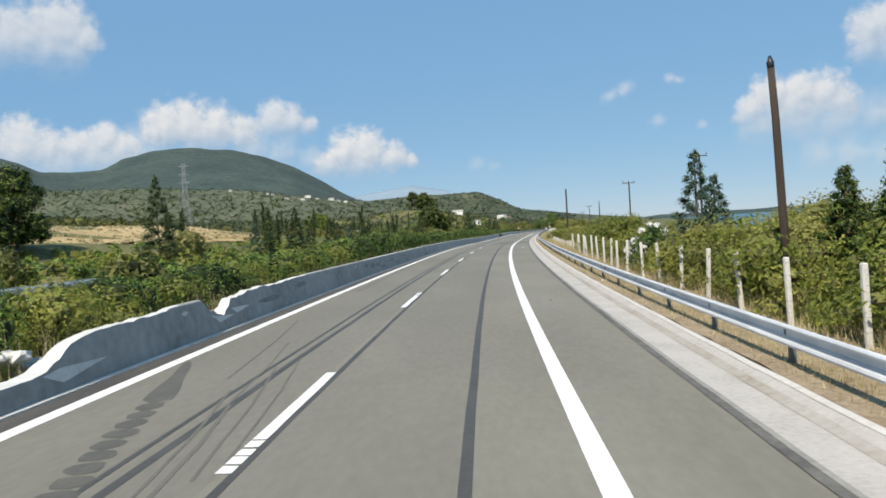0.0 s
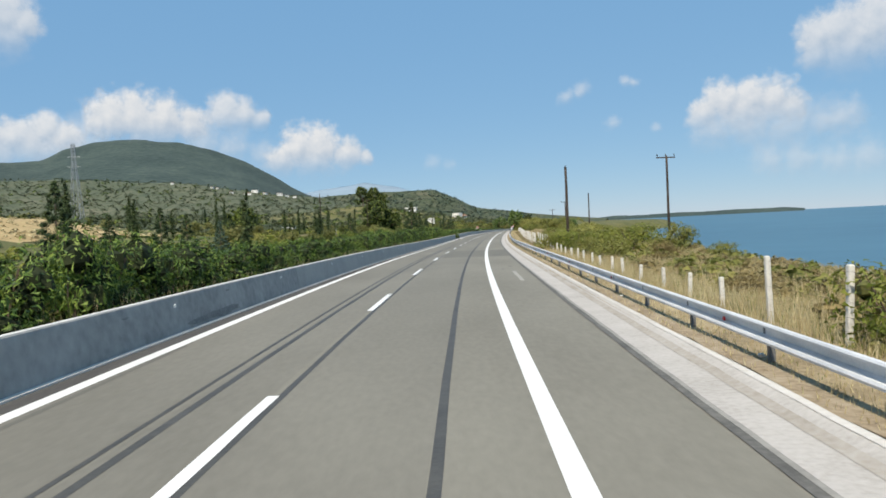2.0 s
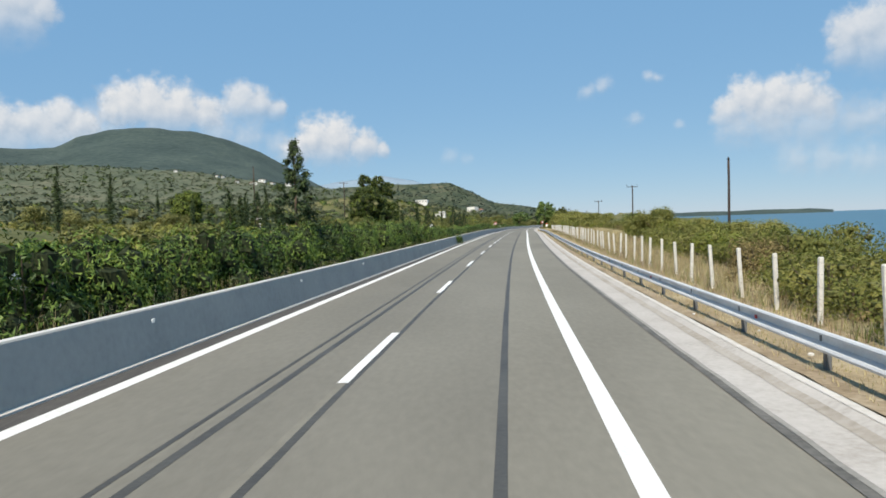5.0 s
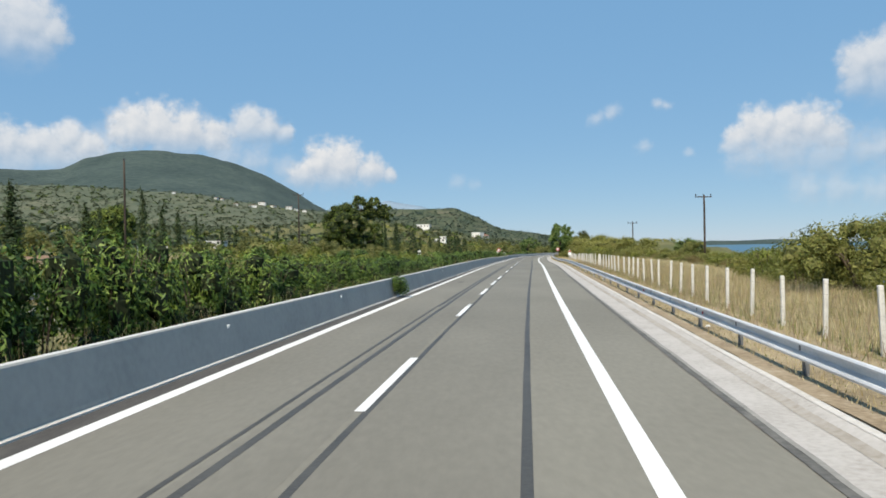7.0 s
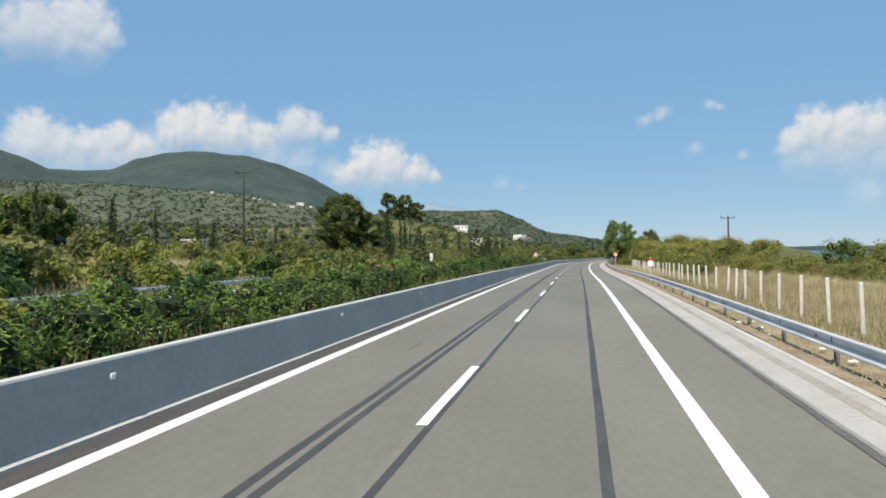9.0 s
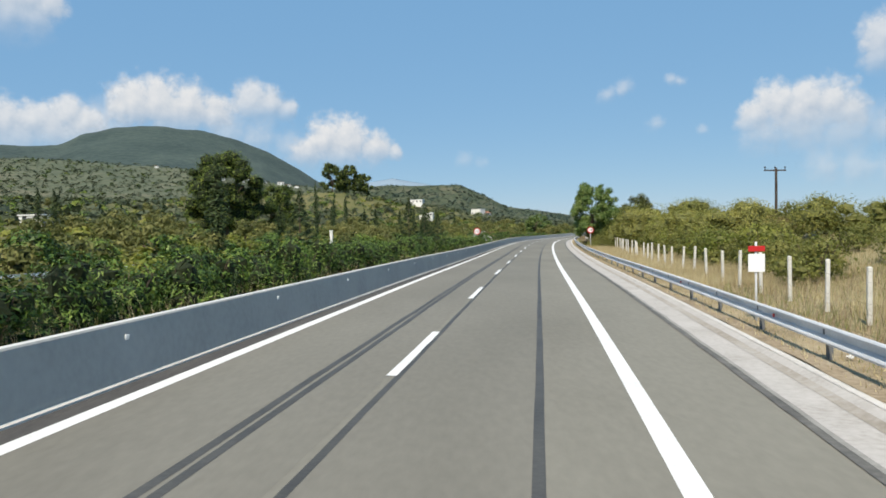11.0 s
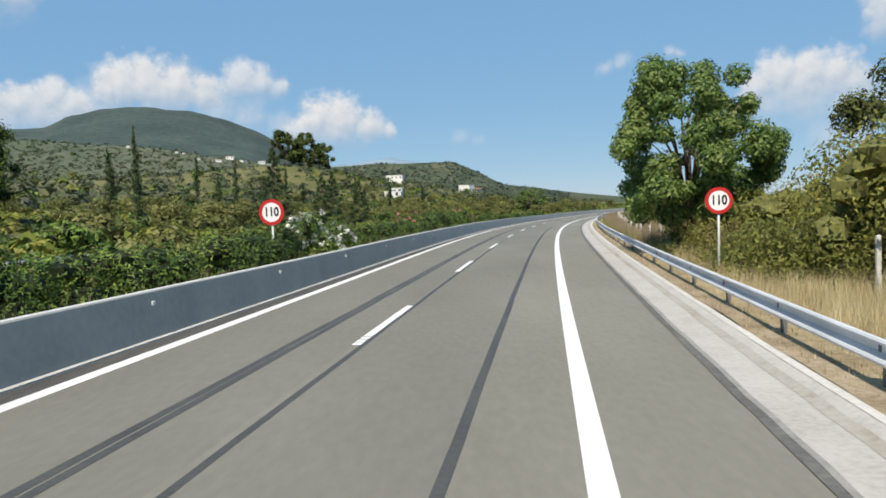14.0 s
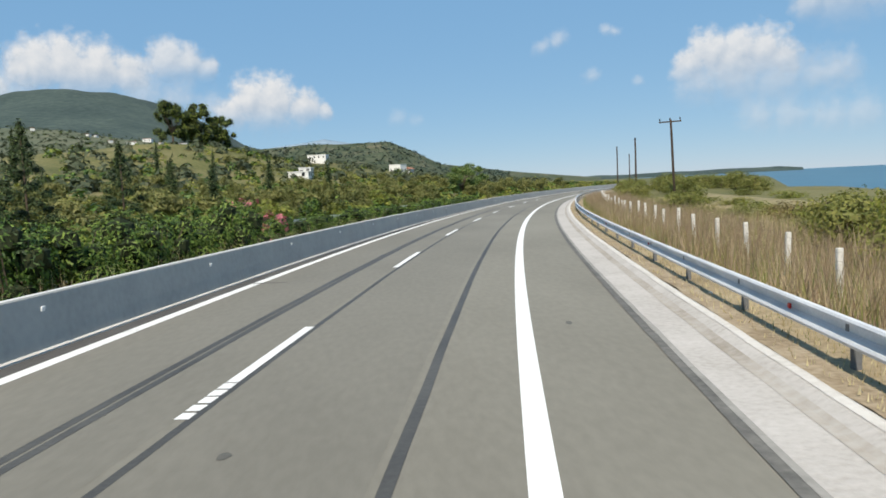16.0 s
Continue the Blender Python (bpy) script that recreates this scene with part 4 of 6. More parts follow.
FINE_R = bush_kind("fine_russet", 3, 2.2, 1.5, 13, 2300, 0.105, 0.45, M["russet_leaf"], 0)
FINE_S = bush_kind("fine_scrub", 3, 2.2, 1.6, 13, 2300, 0.11, 0.55, M["scrub_leaf"], 0)
LIME = bush_kind("lime", 4, 2.4, 2.0, 12, 2100, 0.13, 0.5, M["lime_leaf"], 0.35)
VINE = bush_kind("vine", 1, 1.1, 1.0, 9, 3600, 0.075, 0.4, M["leaf"], 0.6)


def bush(kind, name, s, d, z, size, label, group, r, squash=1.0):
    foliage, stems = r.choice(KINDS[kind])
    if name == "scrub_bush":
        name = {LIME: "leafy_shrub", RUSSET: "dry_shrub", FINE_R: "dry_shrub", BANK: "tall_scrub"}.get(kind, name)
    ob = thing(name, label, "bush", group, stand(s, d, z, r.uniform(0, 360)) @ Matrix.Diagonal((size, size, size * squash, 1)))
    part("foliage", foliage, ob)
    part("woody_base", stems, ob)
    return ob


def trunk_mesh(h, r, rnd, bend=0.15):
    p = [(0, 0, -0.2)] + [(rnd.uniform(-bend, bend) * k, rnd.uniform(-bend, bend) * k, h * k / 4) for k in range(1, 5)]
    v, f = tube_mesh("trunk", p, [r * 1.25, r, r * 0.85, r * 0.7, r * 0.5], M["bark"], 8)
    return mesh_from("trunk", v, f, M["bark"], True)


def olive_tree(k):
    r = random.Random(100 + k)
    ob = thing("olive_tree", "grey-green olive tree on the slope", "tree", "hillside trees")
    part("trunk", trunk_mesh(1.7, 0.2, r), ob)
    bl = [(a, b, c + 1.1, d, e, f) for a, b, c, d, e, f in bush_blobs(r, 3.6, 2.8, 9)]
    part("crown", leaf_mass("crown", bl, 760, 0.42, 0.5, M["olive_leaf"], 0, 40 + k), ob)
    return ob


def cypress(k):
    r = random.Random(200 + k)
    ob = thing("cypress", "slender dark green cypress", "tree", "cypresses")
    part("trunk", trunk_mesh(1.2, 0.14, r, 0.03), ob)
    bl = []
    for i in range(18):
        u = i / 17
        q = (0.80 * math.sin(math.pi * (0.18 + 0.80 * u)) ** 0.75 + 0.05) * r.uniform(0.8, 1.15)
        bl.append((r.uniform(-0.22, 0.22), r.uniform(-0.22, 0.22), 0.7 + u * 8.9, q, q, 0.65))
    part("crown", leaf_mass("crown", bl, 1500, 0.33, 0.32, M["cypress_leaf"], 0.62, 60 + k, 0.9), ob)
    return ob


def limbs(parent, r, h, reach, n, base_r, z0=0.25):
    """Tapered limbs; gives the places where they end."""
    ends = []
    for k in range(n):
        w = 2 * math.pi * (k + r.uniform(-0.3, 0.3)) / n
        rr, zz = reach * r.uniform(0.5, 1.0), h * r.uniform(0.6, 0.97)
        a = Vector((0.15 * math.cos(w), 0.15 * math.sin(w), h * z0))
        e = Vector((rr * math.cos(w), rr * math.sin(w), zz))
        mid = a.lerp(e, 0.5) + Vector((0, 0, 0.1 * h))
        v, f = tube_mesh("limb", [a, mid, e], [base_r, base_r * 0.6, base_r * 0.2], M["bark"], 6)
        part("limb", mesh_from("limb", v, f, M["bark"], True), parent)
        ends += [tuple(mid), tuple(e)]
    return ends


def clump_tree(name, label, group, h, reach, material, seed, clumps, count, size, aspect, z_low, clump_r, m, trunk_r=0.22, nl=8, flat=0.6, core=0.55):
    """A broad tree: trunk, limbs and a crown of separate leafy clumps with gaps."""
    r = random.Random(seed)
    ob = thing(name, label, "tree", group, m)
    part("trunk", trunk_mesh(h * 0.5, trunk_r, r, 0.08), ob)
    limbs(ob, r, h * 0.85, reach * 0.62, nl, trunk_r * 0.55)
    bl = []
    for _ in range(clumps):
        w, u = r.uniform(0, 2 * math.pi), r.random()
        z = z_low + (h - z_low) * u
        lim = reach * (math.sin(math.pi * (0.14 + 0.78 * u)) ** 0.6)
        q = lim * math.sqrt(r.uniform(0.12, 1.0))
        c = clump_r * r.uniform(0.6, 1.25)
        bl.append((q * math.cos(w), q * math.sin(w), z, c, c, c * flat))
    part("crown", leaf_mass("crown", bl, count, size, aspect, material, core, seed, 0.4, 0.2, 0.3), ob)
    return ob


# median hedge
rd = random.Random(5)
HEDGE_S = [-20, 10, 20, 36, 42, 66, 72, 85, 100, 120, 156, 165, 184, 190, 200, 216, 234, 250, 290, 320, 345, 372, 380, 399, 410, 600]
HEDGE_H = [1.7, 1.6, 1.55, 1.5, 2.0, 2.4, 2.1, 1.75, 1.9, 2.1, 2.45, 2.4, 2.5, 2.05, 2.0, 1.55, 1.5, 1.6, 1.95, 1.9, 1.75, 1.5, 1.7, 2.2, 1.45, 1.45]
s = -14.0
while s < 470:
    if not (8.0 < s < 14.5 and rd.random() < 0.6) and not 252 < s < 258 and not 402 < s < 406 and not 384.6 < s < 389.4:
        h = float(np.interp(s, HEDGE_S, HEDGE_H)) / 1.76
        q = rd.uniform(0.92, 1.12)
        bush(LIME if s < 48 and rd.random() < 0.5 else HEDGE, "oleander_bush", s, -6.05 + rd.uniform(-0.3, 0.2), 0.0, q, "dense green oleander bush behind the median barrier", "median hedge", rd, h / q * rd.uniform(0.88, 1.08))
    s += (1.8 if s < 400 else 2.3) + rd.uniform(-0.25, 0.4)
s = -10.0
while s < 450:
    if not 8 < s < 14 and not 383 < s < 393:
        q = float(np.interp(s, HEDGE_S, HEDGE_H)) / 2.1 * rd.uniform(0.8, 1.05) * (1.25 if s < 60 else 0.85 if 215 < s < 300 else 1.0)
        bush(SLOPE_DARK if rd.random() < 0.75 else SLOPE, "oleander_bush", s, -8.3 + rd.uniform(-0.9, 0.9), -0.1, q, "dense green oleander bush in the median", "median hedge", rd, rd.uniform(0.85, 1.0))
    s += 3.0 + rd.uniform(-0.8, 1.2)
for k in range(106):
    s = 212 + 2.2 * k + rd.uniform(-0.8, 0.8) if k < 86 else 24 + 2.2 * (k - 86) + rd.uniform(-0.8, 0.8)
    bush(rd.choice((SLOPE_LIME, SLOPE, SLOPE_DARK)), "median_shrub", s, -10.4 + rd.uniform(-0.6, 0.5), -0.15, rd.uniform(0.85, 1.12), "yellow-green shrub at the median's far edge", "median shrubs", rd, rd.uniform(0.85, 1.1))
bush(HEDGE, "oleander_bush", 16.3, -7.6, 0.0, 0.9, "rounded green bush behind the broken barrier", "median hedge", rd, 0.8)
bush(HEDGE, "oleander_bush", 20.8, -8.4, 0.0, 0.95, "rounded green bush behind the broken barrier", "median hedge", rd, 0.85)


def flowering(s, d, size, colour, label, seed):
    """An oleander in bloom: foliage and a scatter of blossoms."""
    r = random.Random(seed)
    ob = thing("flowering_oleander", label, "bush", "flowering oleanders", stand(s, d, 0.0) @ Matrix.Scale(size, 4))
    bl = bush_blobs(r, 1.9, 2.3, 9)
    part("foliage", leaf_mass("foliage", bl, 4600, 0.12, 0.36, M["leaf"], 0.62, seed, 0.4), ob)
    g = np.random.RandomState(seed)
    c, v = scatter_on([(a, b, z + 0.1, x * 1.08, y * 1.08, q * 1.08) for a, b, z, x, y, q in bl], 60, g, 0.03)
    c = np.repeat(c, 16, 0) + g.normal(0, 0.05, (60 * 16, 3))
    part("blossom", quads("blossom", leaf_arrays(c, np.repeat(v, 16, 0), 0.10, 0.9, g), colour), ob, "open blossoms")
    return ob


M["white_bloom"] = mat("white_blossom", [(0.72, 0.70, 0.66), (0.82, 0.80, 0.76)], 0.7, 3, 12, 0.3, 0, through=0.2)
M["pink_bloom"] = mat("pink_blossom", [(0.50, 0.14, 0.17), (0.62, 0.24, 0.26)], 0.7, 3, 12, 0.3, 0, through=0.2)
flowering(354.5, -5.6, 1.12, M["white_bloom"], "green oleander covered in white blossoms", 301)
flowering(356.8, -5.8, 1.02, M["white_bloom"], "green oleander with scattered white blossoms", 302)
flowering(378.0, -6.8, 0.95, M["pink_bloom"], "green oleander with pink blossoms", 303)
flowering(404.0, -6.6, 1.0, M["pink_bloom"], "tall oleander with faded pink blossoms", 304)
flowering(60.0, -6.6, 0.95, M["pink_bloom"], "green oleander with a few red blossoms", 305)
flowering(36.0, 10.3, 1.1, M["white_bloom"], "green oleander with large white blossoms behind the fence", 306)
flowering(39.5, 10.8, 1.0, M["white_bloom"], "green oleander with white blossoms behind the fence", 307)
# a vine hanging over the barrier
bush(VINE, "overhanging_shrub", 201.4, -4.15, 0.02, 1.35, "green shrub hanging over the concrete barrier", "median hedge", rd, 0.82)

# roadside scrub: height over the ground wanted along the road, and how far back it begins
SCRUB_S = [-30, 25, 35, 46, 58, 66, 74, 88, 98, 108, 126, 140, 160, 185, 200, 215, 240, 262, 285, 300, 320, 345, 352, 366, 380, 405, 412, 440, 455, 560]
SCRUB_H = [3.2, 3.2, 2.9, 2.3, 1.7, 1.1, 0.9, 1.1, 1.9, 2.3, 2.2, 1.8, 2.2, 2.3, 2.7, 2.6, 1.7, 1.9, 2.7, 4.2, 5.0, 6.1, 5.6, 1.5, 1.3, 1.2, 0.9, 0.9, 1.6, 1.8]
SCRUB_D = [11.2, 11.2, 11.0, 10.8, 10.4, 10.6, 10.6, 12.0, 11.0, 9.9, 9.9, 10.5, 13.0, 15.0, 16.0, 17.0, 20.0, 19.0, 17.0, 15.5, 14.5, 14.2, 13.5, 9.8, 12.5, 13.6, 13.0, 13.0, 14.0, 12.5]


def scrub_at(s, back, r, k=1.0):
    h = float(np.interp(s, SCRUB_S, SCRUB_H)) * k * r.uniform(0.75, 1.12)
    d = float(np.interp(s, SCRUB_S, SCRUB_D)) + back
    if 58 < s < 94 and back > 1.8:
        return
    h = max(0.7, h - max(0.0, ground_z(s, d)))
    pick = r.random()
    rust = 0.35 if (62 < s < 100 or 362 < s < 376) and back < 5 else 0.03
    kind, label = (RUSSET, "dry russet and straw-coloured scrub bush") if pick < rust else (LIME, "yellow-green leafy shrub in the scrub") if pick < rust + (0.4 if s < 66 or 100 < s < 130 else 0.15) else (SCRUB, "olive-green coastal scrub bush")
    if 62 < s < 90 and kind != RUSSET:
        return
    if h > 2.2 and not (kind == LIME and h < 3.2):
        kind, label = BANK, "tall dense olive-green scrub on the bank"
    ref = {BANK: 3.2, RUSSET: 1.2, LIME: 1.85, SCRUB: 1.6}[kind]
    size = max(0.85, min(1.3, h / ref))
    bush(kind, "scrub_bush", s, d, ground_z(s, d) - 0.12, size, label, "roadside scrub", r, h / ref / size)


rd = random.Random(77)
for step, back, k in ((2.9, 0.5, 0.85), (4.0, 3.0, 1.0), (9.0, 7.0, 1.02)):
    s = -18.0
    while s < 450:
        scrub_at(s, back + rd.uniform(-0.8, 0.8), rd, k)
        s += step * rd.uniform(0.7, 1.4) * (1.0 if s < 420 else 1.8) * (1.5 if float(np.interp(s, SCRUB_S, SCRUB_H)) > 2.5 else 1.0)

for s in range(348, 364, 2):
    for d in (10.0, 11.4, 12.8):
        z = rd.uniform(1.0, 1.35)
        bush(FINE_R if rd.random() < 0.12 else FINE_S, "scrub_bush", s + rd.uniform(-0.8, 0.8), d + rd.uniform(-0.5, 0.5), ground_z(s, d) - 0.1, z, "russet and olive roadside scrub under the tree", "roadside scrub", rd, rd.uniform(0.85, 1.15))

s = -16.0
while s < 62:
    bush(LIME if rd.random() < 0.55 else SCRUB, "scrub_bush", s, 10.3 + rd.uniform(-0.3, 0.5), -0.1, rd.uniform(0.95, 1.2) * (1.0 if s < 42 else 0.75), "yellow-green leafy scrub close behind the fence", "roadside scrub", rd, rd.uniform(0.8, 1.15))
    s += 1.9 + rd.uniform(-0.3, 0.6)

for s, d0, d1, z0, z1 in [(386 + 2.6 * k, 14.0, 19.0, 0.6, 0.95) for k in range(9)] + [(452 + 5 * k, 13.5, 24.0, 1.1, 1.5) for k in range(14)]:
    for d in (d0, (d0 + d1) / 2, d1):
        bush(rd.choice((FINE_R, FINE_S, FINE_S)) if s < 420 else SCRUB, "scrub_bush", s + rd.uniform(-1, 1), d + rd.uniform(-0.9, 0.9), ground_z(s, d) - 0.1, rd.uniform(z0, z1), "green scrub bush towards the shore", "roadside scrub", rd, rd.uniform(0.85, 1.05))

for s, d, q in ((392.0, 12.6, 0.95), (394.5, 13.4, 1.1), (397.0, 12.8, 1.15), (399.5, 13.6, 1.0), (388.0, 14.5, 0.9), (420.0, 13.0, 1.0), (424.0, 14.0, 1.1)):
    bush(LIME if s < 396 else SCRUB, "scrub_bush", s, d, ground_z(s, d) - 0.1, q, "leafy green bush behind the fence", "roadside scrub", rd, 1.0)

s = 286.0
while s < 354:
    d = 13.7 + rd.uniform(-0.4, 0.6)
    bush(SCRUB if rd.random() < 0.7 else LIME, "scrub_bush", s, d, ground_z(s, d) - 0.1, rd.uniform(1.0, 1.35), "olive-green scrub at the foot of the bank", "roadside scrub", rd, rd.uniform(0.9, 1.2))
    s += 2.1 + rd.uniform(-0.3, 0.5)

# trees on the sea side
clump_tree("plane_tree", "broad leafy green tree beside the guard rail", "roadside trees", 8.5, 3.7, M["tree_leaf"], 401, 120, 52000, 0.185, 0.62, 1.7, 0.66, stand(361.6, 9.75, 0.1), 0.2, 12, 0.85, 0)
clump_tree("grey_poplar", "thin-crowned grey-green tree in the scrub", "roadside trees", 5.6, 2.0, M["olive_leaf"], 402, 34, 9000, 0.18, 0.5, 1.8, 0.65, stand(351.0, 14.6, 1.0), 0.12, 9, 1.0, 0.4)
clump_tree("wild_olive", "low rounded olive-green tree in the scrub", "roadside trees", 3.1, 2.9, M["scrub_leaf"], 404, 30, 9000, 0.18, 0.5, 0.8, 0.95, stand(203.0, 17.5, 0.0), 0.16, 7, 0.85, 0.6)
clump_tree("wild_olive", "low rounded olive-green tree in the scrub", "roadside trees", 2.3, 1.9, M["lime_leaf"], 405, 26, 7000, 0.18, 0.5, 0.6, 0.9, stand(59.5, 12.5, 0.0), 0.14, 7, 0.85, 0.6)
clump_tree("wild_olive", "low dark green tree at the meadow's far edge", "roadside trees", 3.2, 2.6, M["tree_leaf"], 406, 26, 6000, 0.2, 0.5, 0.5, 0.9, stand(288.0, 27.0, -0.1), 0.14, 7, 0.85, 0.6)
clump_tree("wild_olive", "low dark green tree at the meadow's far edge", "roadside trees", 2.8, 2.4, M["scrub_leaf"], 407, 24, 6000, 0.2, 0.5, 0.4, 0.9, stand(270.0, 24.5, -0.1), 0.14, 7, 0.85, 0.6)


def young_cedar(s, d, h, label, needles="cedar_leaf"):
    """A young conifer in tiers of blue-green branches."""
    r = random.Random(int(s * 10))
    ob = thing("young_cedar", label, "tree", "roadside trees", stand(s, d, ground_z(s, d)))
    v, f = tube_mesh("trunk", [(0, 0, -0.2), (0, 0, h * 0.5), (0, 0, h)], [0.09, 0.06, 0.02], M["bark"], 8)
    part("trunk", mesh_from("trunk", v, f, M["bark"], True), ob)
    bl = []
    for k in range(40):
        u = k / 39
        w = k * 2.4
        q = (1 - u) * h * 0.24 * r.uniform(0.6, 1.1) + 0.08
        b = (0.42 * (1.1 - u) + 0.1) * max(1.0, h / 5)
        bl.append((q * math.cos(w), q * math.sin(w), h * (0.12 + 0.86 * u), b, b, 0.16 * max(1.0, h / 4)))
    part("crown", leaf_mass("crown", bl, 5200, 0.15 if h < 6 else 0.22, 0.3, M[needles], 0.62, int(s), 0.6, 0.0, 0.3), ob)


M["cedar_leaf"] = mat("cedar_needles", [(0.035, 0.07, 0.045), (0.075, 0.125, 0.085), (0.13, 0.185, 0.13)], 0.7, 0.4, 6, 0.3, 0, per="island", spread=0.45, through=0.1)
young_cedar(32.0, 11.4, 5.2, "young blue-green cedar behind the fence")
young_cedar(33.6, 12.6, 4.2, "smaller blue-green cedar behind the fence")
for s, d, h in ((15.5, 11.8, 3.6), (17.5, 12.0, 3.9), (21.0, 12.4, 3.6), (13.0, 12.2, 3.9)):
    young_cedar(s, d, h, "young green conifer above the roadside scrub", "pine_leaf")

# ---------------------------------------------------------------- inland slope
for s, d, h in ((398.5, -25.2, 9.8), (411.5, -25.0, 7.8), (416.5, -25.6, 8.3), (426.0, -25.4, 7.6)):
    young_cedar(s, d, h, "tall dark conifer beyond the opposite carriageway", "cypress_leaf")
young_cedar(62.0, -26.4, 8.4, "drooping dark green conifer beside the opposite guard rail", "cypress_leaf")
young_cedar(86.0, -26.6, 4.6, "grey-green spruce beyond the opposite carriageway")
young_cedar(153.0, -7.0, 6.2, "tall dark conifer leaning over the median barrier", "cypress_leaf")
for s, d, h, needles, label in ((113.0, -25.0, 5.4, "cypress_leaf", "dark pointed conifer beyond the opposite carriageway"), (120.0, -25.6, 5.0, "cypress_leaf", "dark pointed conifer beyond the opposite carriageway"), (131.0, -26.4, 4.4, "cedar_leaf", "grey-green spruce beyond the opposite carriageway"),
                                (198.0, -25.2, 6.6, "cypress_leaf", "dark bushy conifer beyond the opposite carriageway"), (190.0, -25.0, 4.8, "pine_leaf", "green conifer beyond the opposite carriageway"), (337.0, -25.2, 7.8, "cypress_leaf", "dark bushy conifer beyond the opposite carriageway"),
                                (98.0, -25.5, 6.8, "cypress_leaf", "dark bushy conifer beyond the opposite carriageway"), (91.5, -27.0, 5.2, "pine_leaf", "green conifer beyond the opposite carriageway"), (106.0, -26.0, 4.6, "cypress_leaf", "dark pointed conifer beyond the opposite carriageway")):
    young_cedar(s, d, h, label, needles)
CYPRESSES = [(87.5, -25.4, 6.6), (122, -39, 8.5), (300, -80, 9), (217, -61, 9.4), (358, -89, 9.3), (156, -49, 7.7), (194, -70, 7.8), (196, -62, 5.9), (247, -42, 9.2), (331, -80, 10),
             (247, -71, 11.0), (292, -63, 9.4), (381, -93, 7.6), (391, -141, 9.2), (238, -43, 6.7), (248, -53, 4.4), (378, -87, 7.6), (419, -93, 8.2), (219, -37, 7.6), (469, -72, 12.7),
             (432, -43, 7.8), (476, -53, 8.4), (485, -52, 9.4), (497, -49, 9.1), (542, -62, 7.9), (315, -24.9, 9.2), (433, -71, 11.6), (452, -64, 8.6)]
CYPRESSES += [(469, -42, 6.9), (362, -37, 6.4), (412, -50, 12.8), (544, -116, 9.8), (506, -89, 10.9), (523, -92, 7.4), (503, -112, 12.7), (139, -26, 8.6), (142, -29, 4.8), (88, -36.5, 6.4), (93, -41, 7.2)]


def place_copies(template, spots):
    for m in spots[1:]:
        copy_thing(template, m)
    template.matrix_basis = spots[0]


def clear(s, d):
    """Stretches of the slope that stay open: bare earth, and the outlook to the houses."""
    return (55 < s < 215 and -104 < d < -30) or (235 < s < 292 and -62 < d < -36) or (615 < s < 690 and -196 < d < -100)


rd = random.Random(31)
groups = [[] for _ in range(4)]
for k, (s, d, h) in enumerate(CYPRESSES):
    w = rd.uniform(0.95, 1.3) if s < 160 else rd.uniform(0.75, 1.25)
    groups[k % 4].append(stand(s, d, ground_z(s, d) - 0.1, rd.uniform(0, 360)) @ Matrix.Diagonal((w, w, h / 9.9, 1)))
for k, spots in enumerate(groups):
    place_copies(cypress(k), spots)
groups = [[] for _ in range(5)]
for k in range(330):
    s = rd.uniform(40, 640) if k < 210 else rd.uniform(400, 660)
    d = -27.5 - (abs(rd.gauss(0, 50)) if k % 3 else rd.uniform(0, 14))
    if clear(s, d) or (50 < s < 216 and -104 < d < -30) or (s < 120 and d > -60 and k % 2):
        continue
    q = rd.uniform(0.6, 1.15)
    groups[k % 5].append(stand(s, d, ground_z(s, d) - 0.2, rd.uniform(0, 360)) @ Matrix.Scale(q, 4))
for k, spots in enumerate(groups):
    place_copies(olive_tree(k), spots)
s = -5.0
while s < 520:
    d = -25.2 - abs(rd.gauss(0, 3.2))
    kind, label = ((SLOPE_DARK, "dark green shrub beyond the opposite carriageway"), (SLOPE, "olive-green shrub beyond the opposite carriageway"), (SLOPE_LIME, "yellow-green shrub beyond the opposite carriageway"))[rd.choice((0, 0, 1, 1, 2))]
    q = rd.uniform(0.7, 1.0) if s < 130 else rd.uniform(1.0, 1.8) if s < 380 else rd.uniform(1.2, 2.1)
    bush(kind, "slope_shrub", s, d - 3 * (s > 380) * rd.random(), ground_z(s, d) - 0.1, q, label, "slope shrubs", rd, rd.uniform(0.75, 1.05))
    s += 3.6 + rd.uniform(-0.8, 1.2)

clump_tree("stone_pine", "large dense green pine on the slope", "pines", 14.4, 6.5, M["pine_leaf"], 501, 115, 26000, 0.36, 0.4, 2.4, 1.75, stand(376, -52.5, ground_z(376, -52.5)), 0.35, 10, 0.75, 0.8)
clump_tree("stone_pine", "dense green pine on the slope", "pines", 9.5, 4.2, M["pine_leaf"], 502, 46, 12000, 0.34, 0.4, 2.4, 1.3, stand(384, -47, ground_z(384, -47)), 0.3, 9, 0.75, 0.72)
for k, (s, d, h, w) in enumerate(((600, -172, 15, 7), (609, -168, 16, 7.5), (617, -165, 13, 5.5), (330, -95, 9, 4.5), (345, -104, 9, 4.5), (318, -90, 8, 4), (92, -62, 10, 5), (84, -58, 9, 5))):
    clump_tree("stone_pine", "round-crowned dark green pine on the rise", "pines", h, w, M["pine_leaf"], 510 + k, 46, 6200, 0.55, 0.45, h * 0.14, w * 0.33, stand(s, d, ground_z(s, d)), 0.35, 8, 0.85, 0.78)
clump_tree("roadside_tree", "small dark green tree near the road's bend", "pines", 7, 4, M["tree_leaf"], 530, 30, 6000, 0.34, 0.5, 1.2, 1.2, stand(560, -34, ground_z(560, -34)), 0.25, 8)
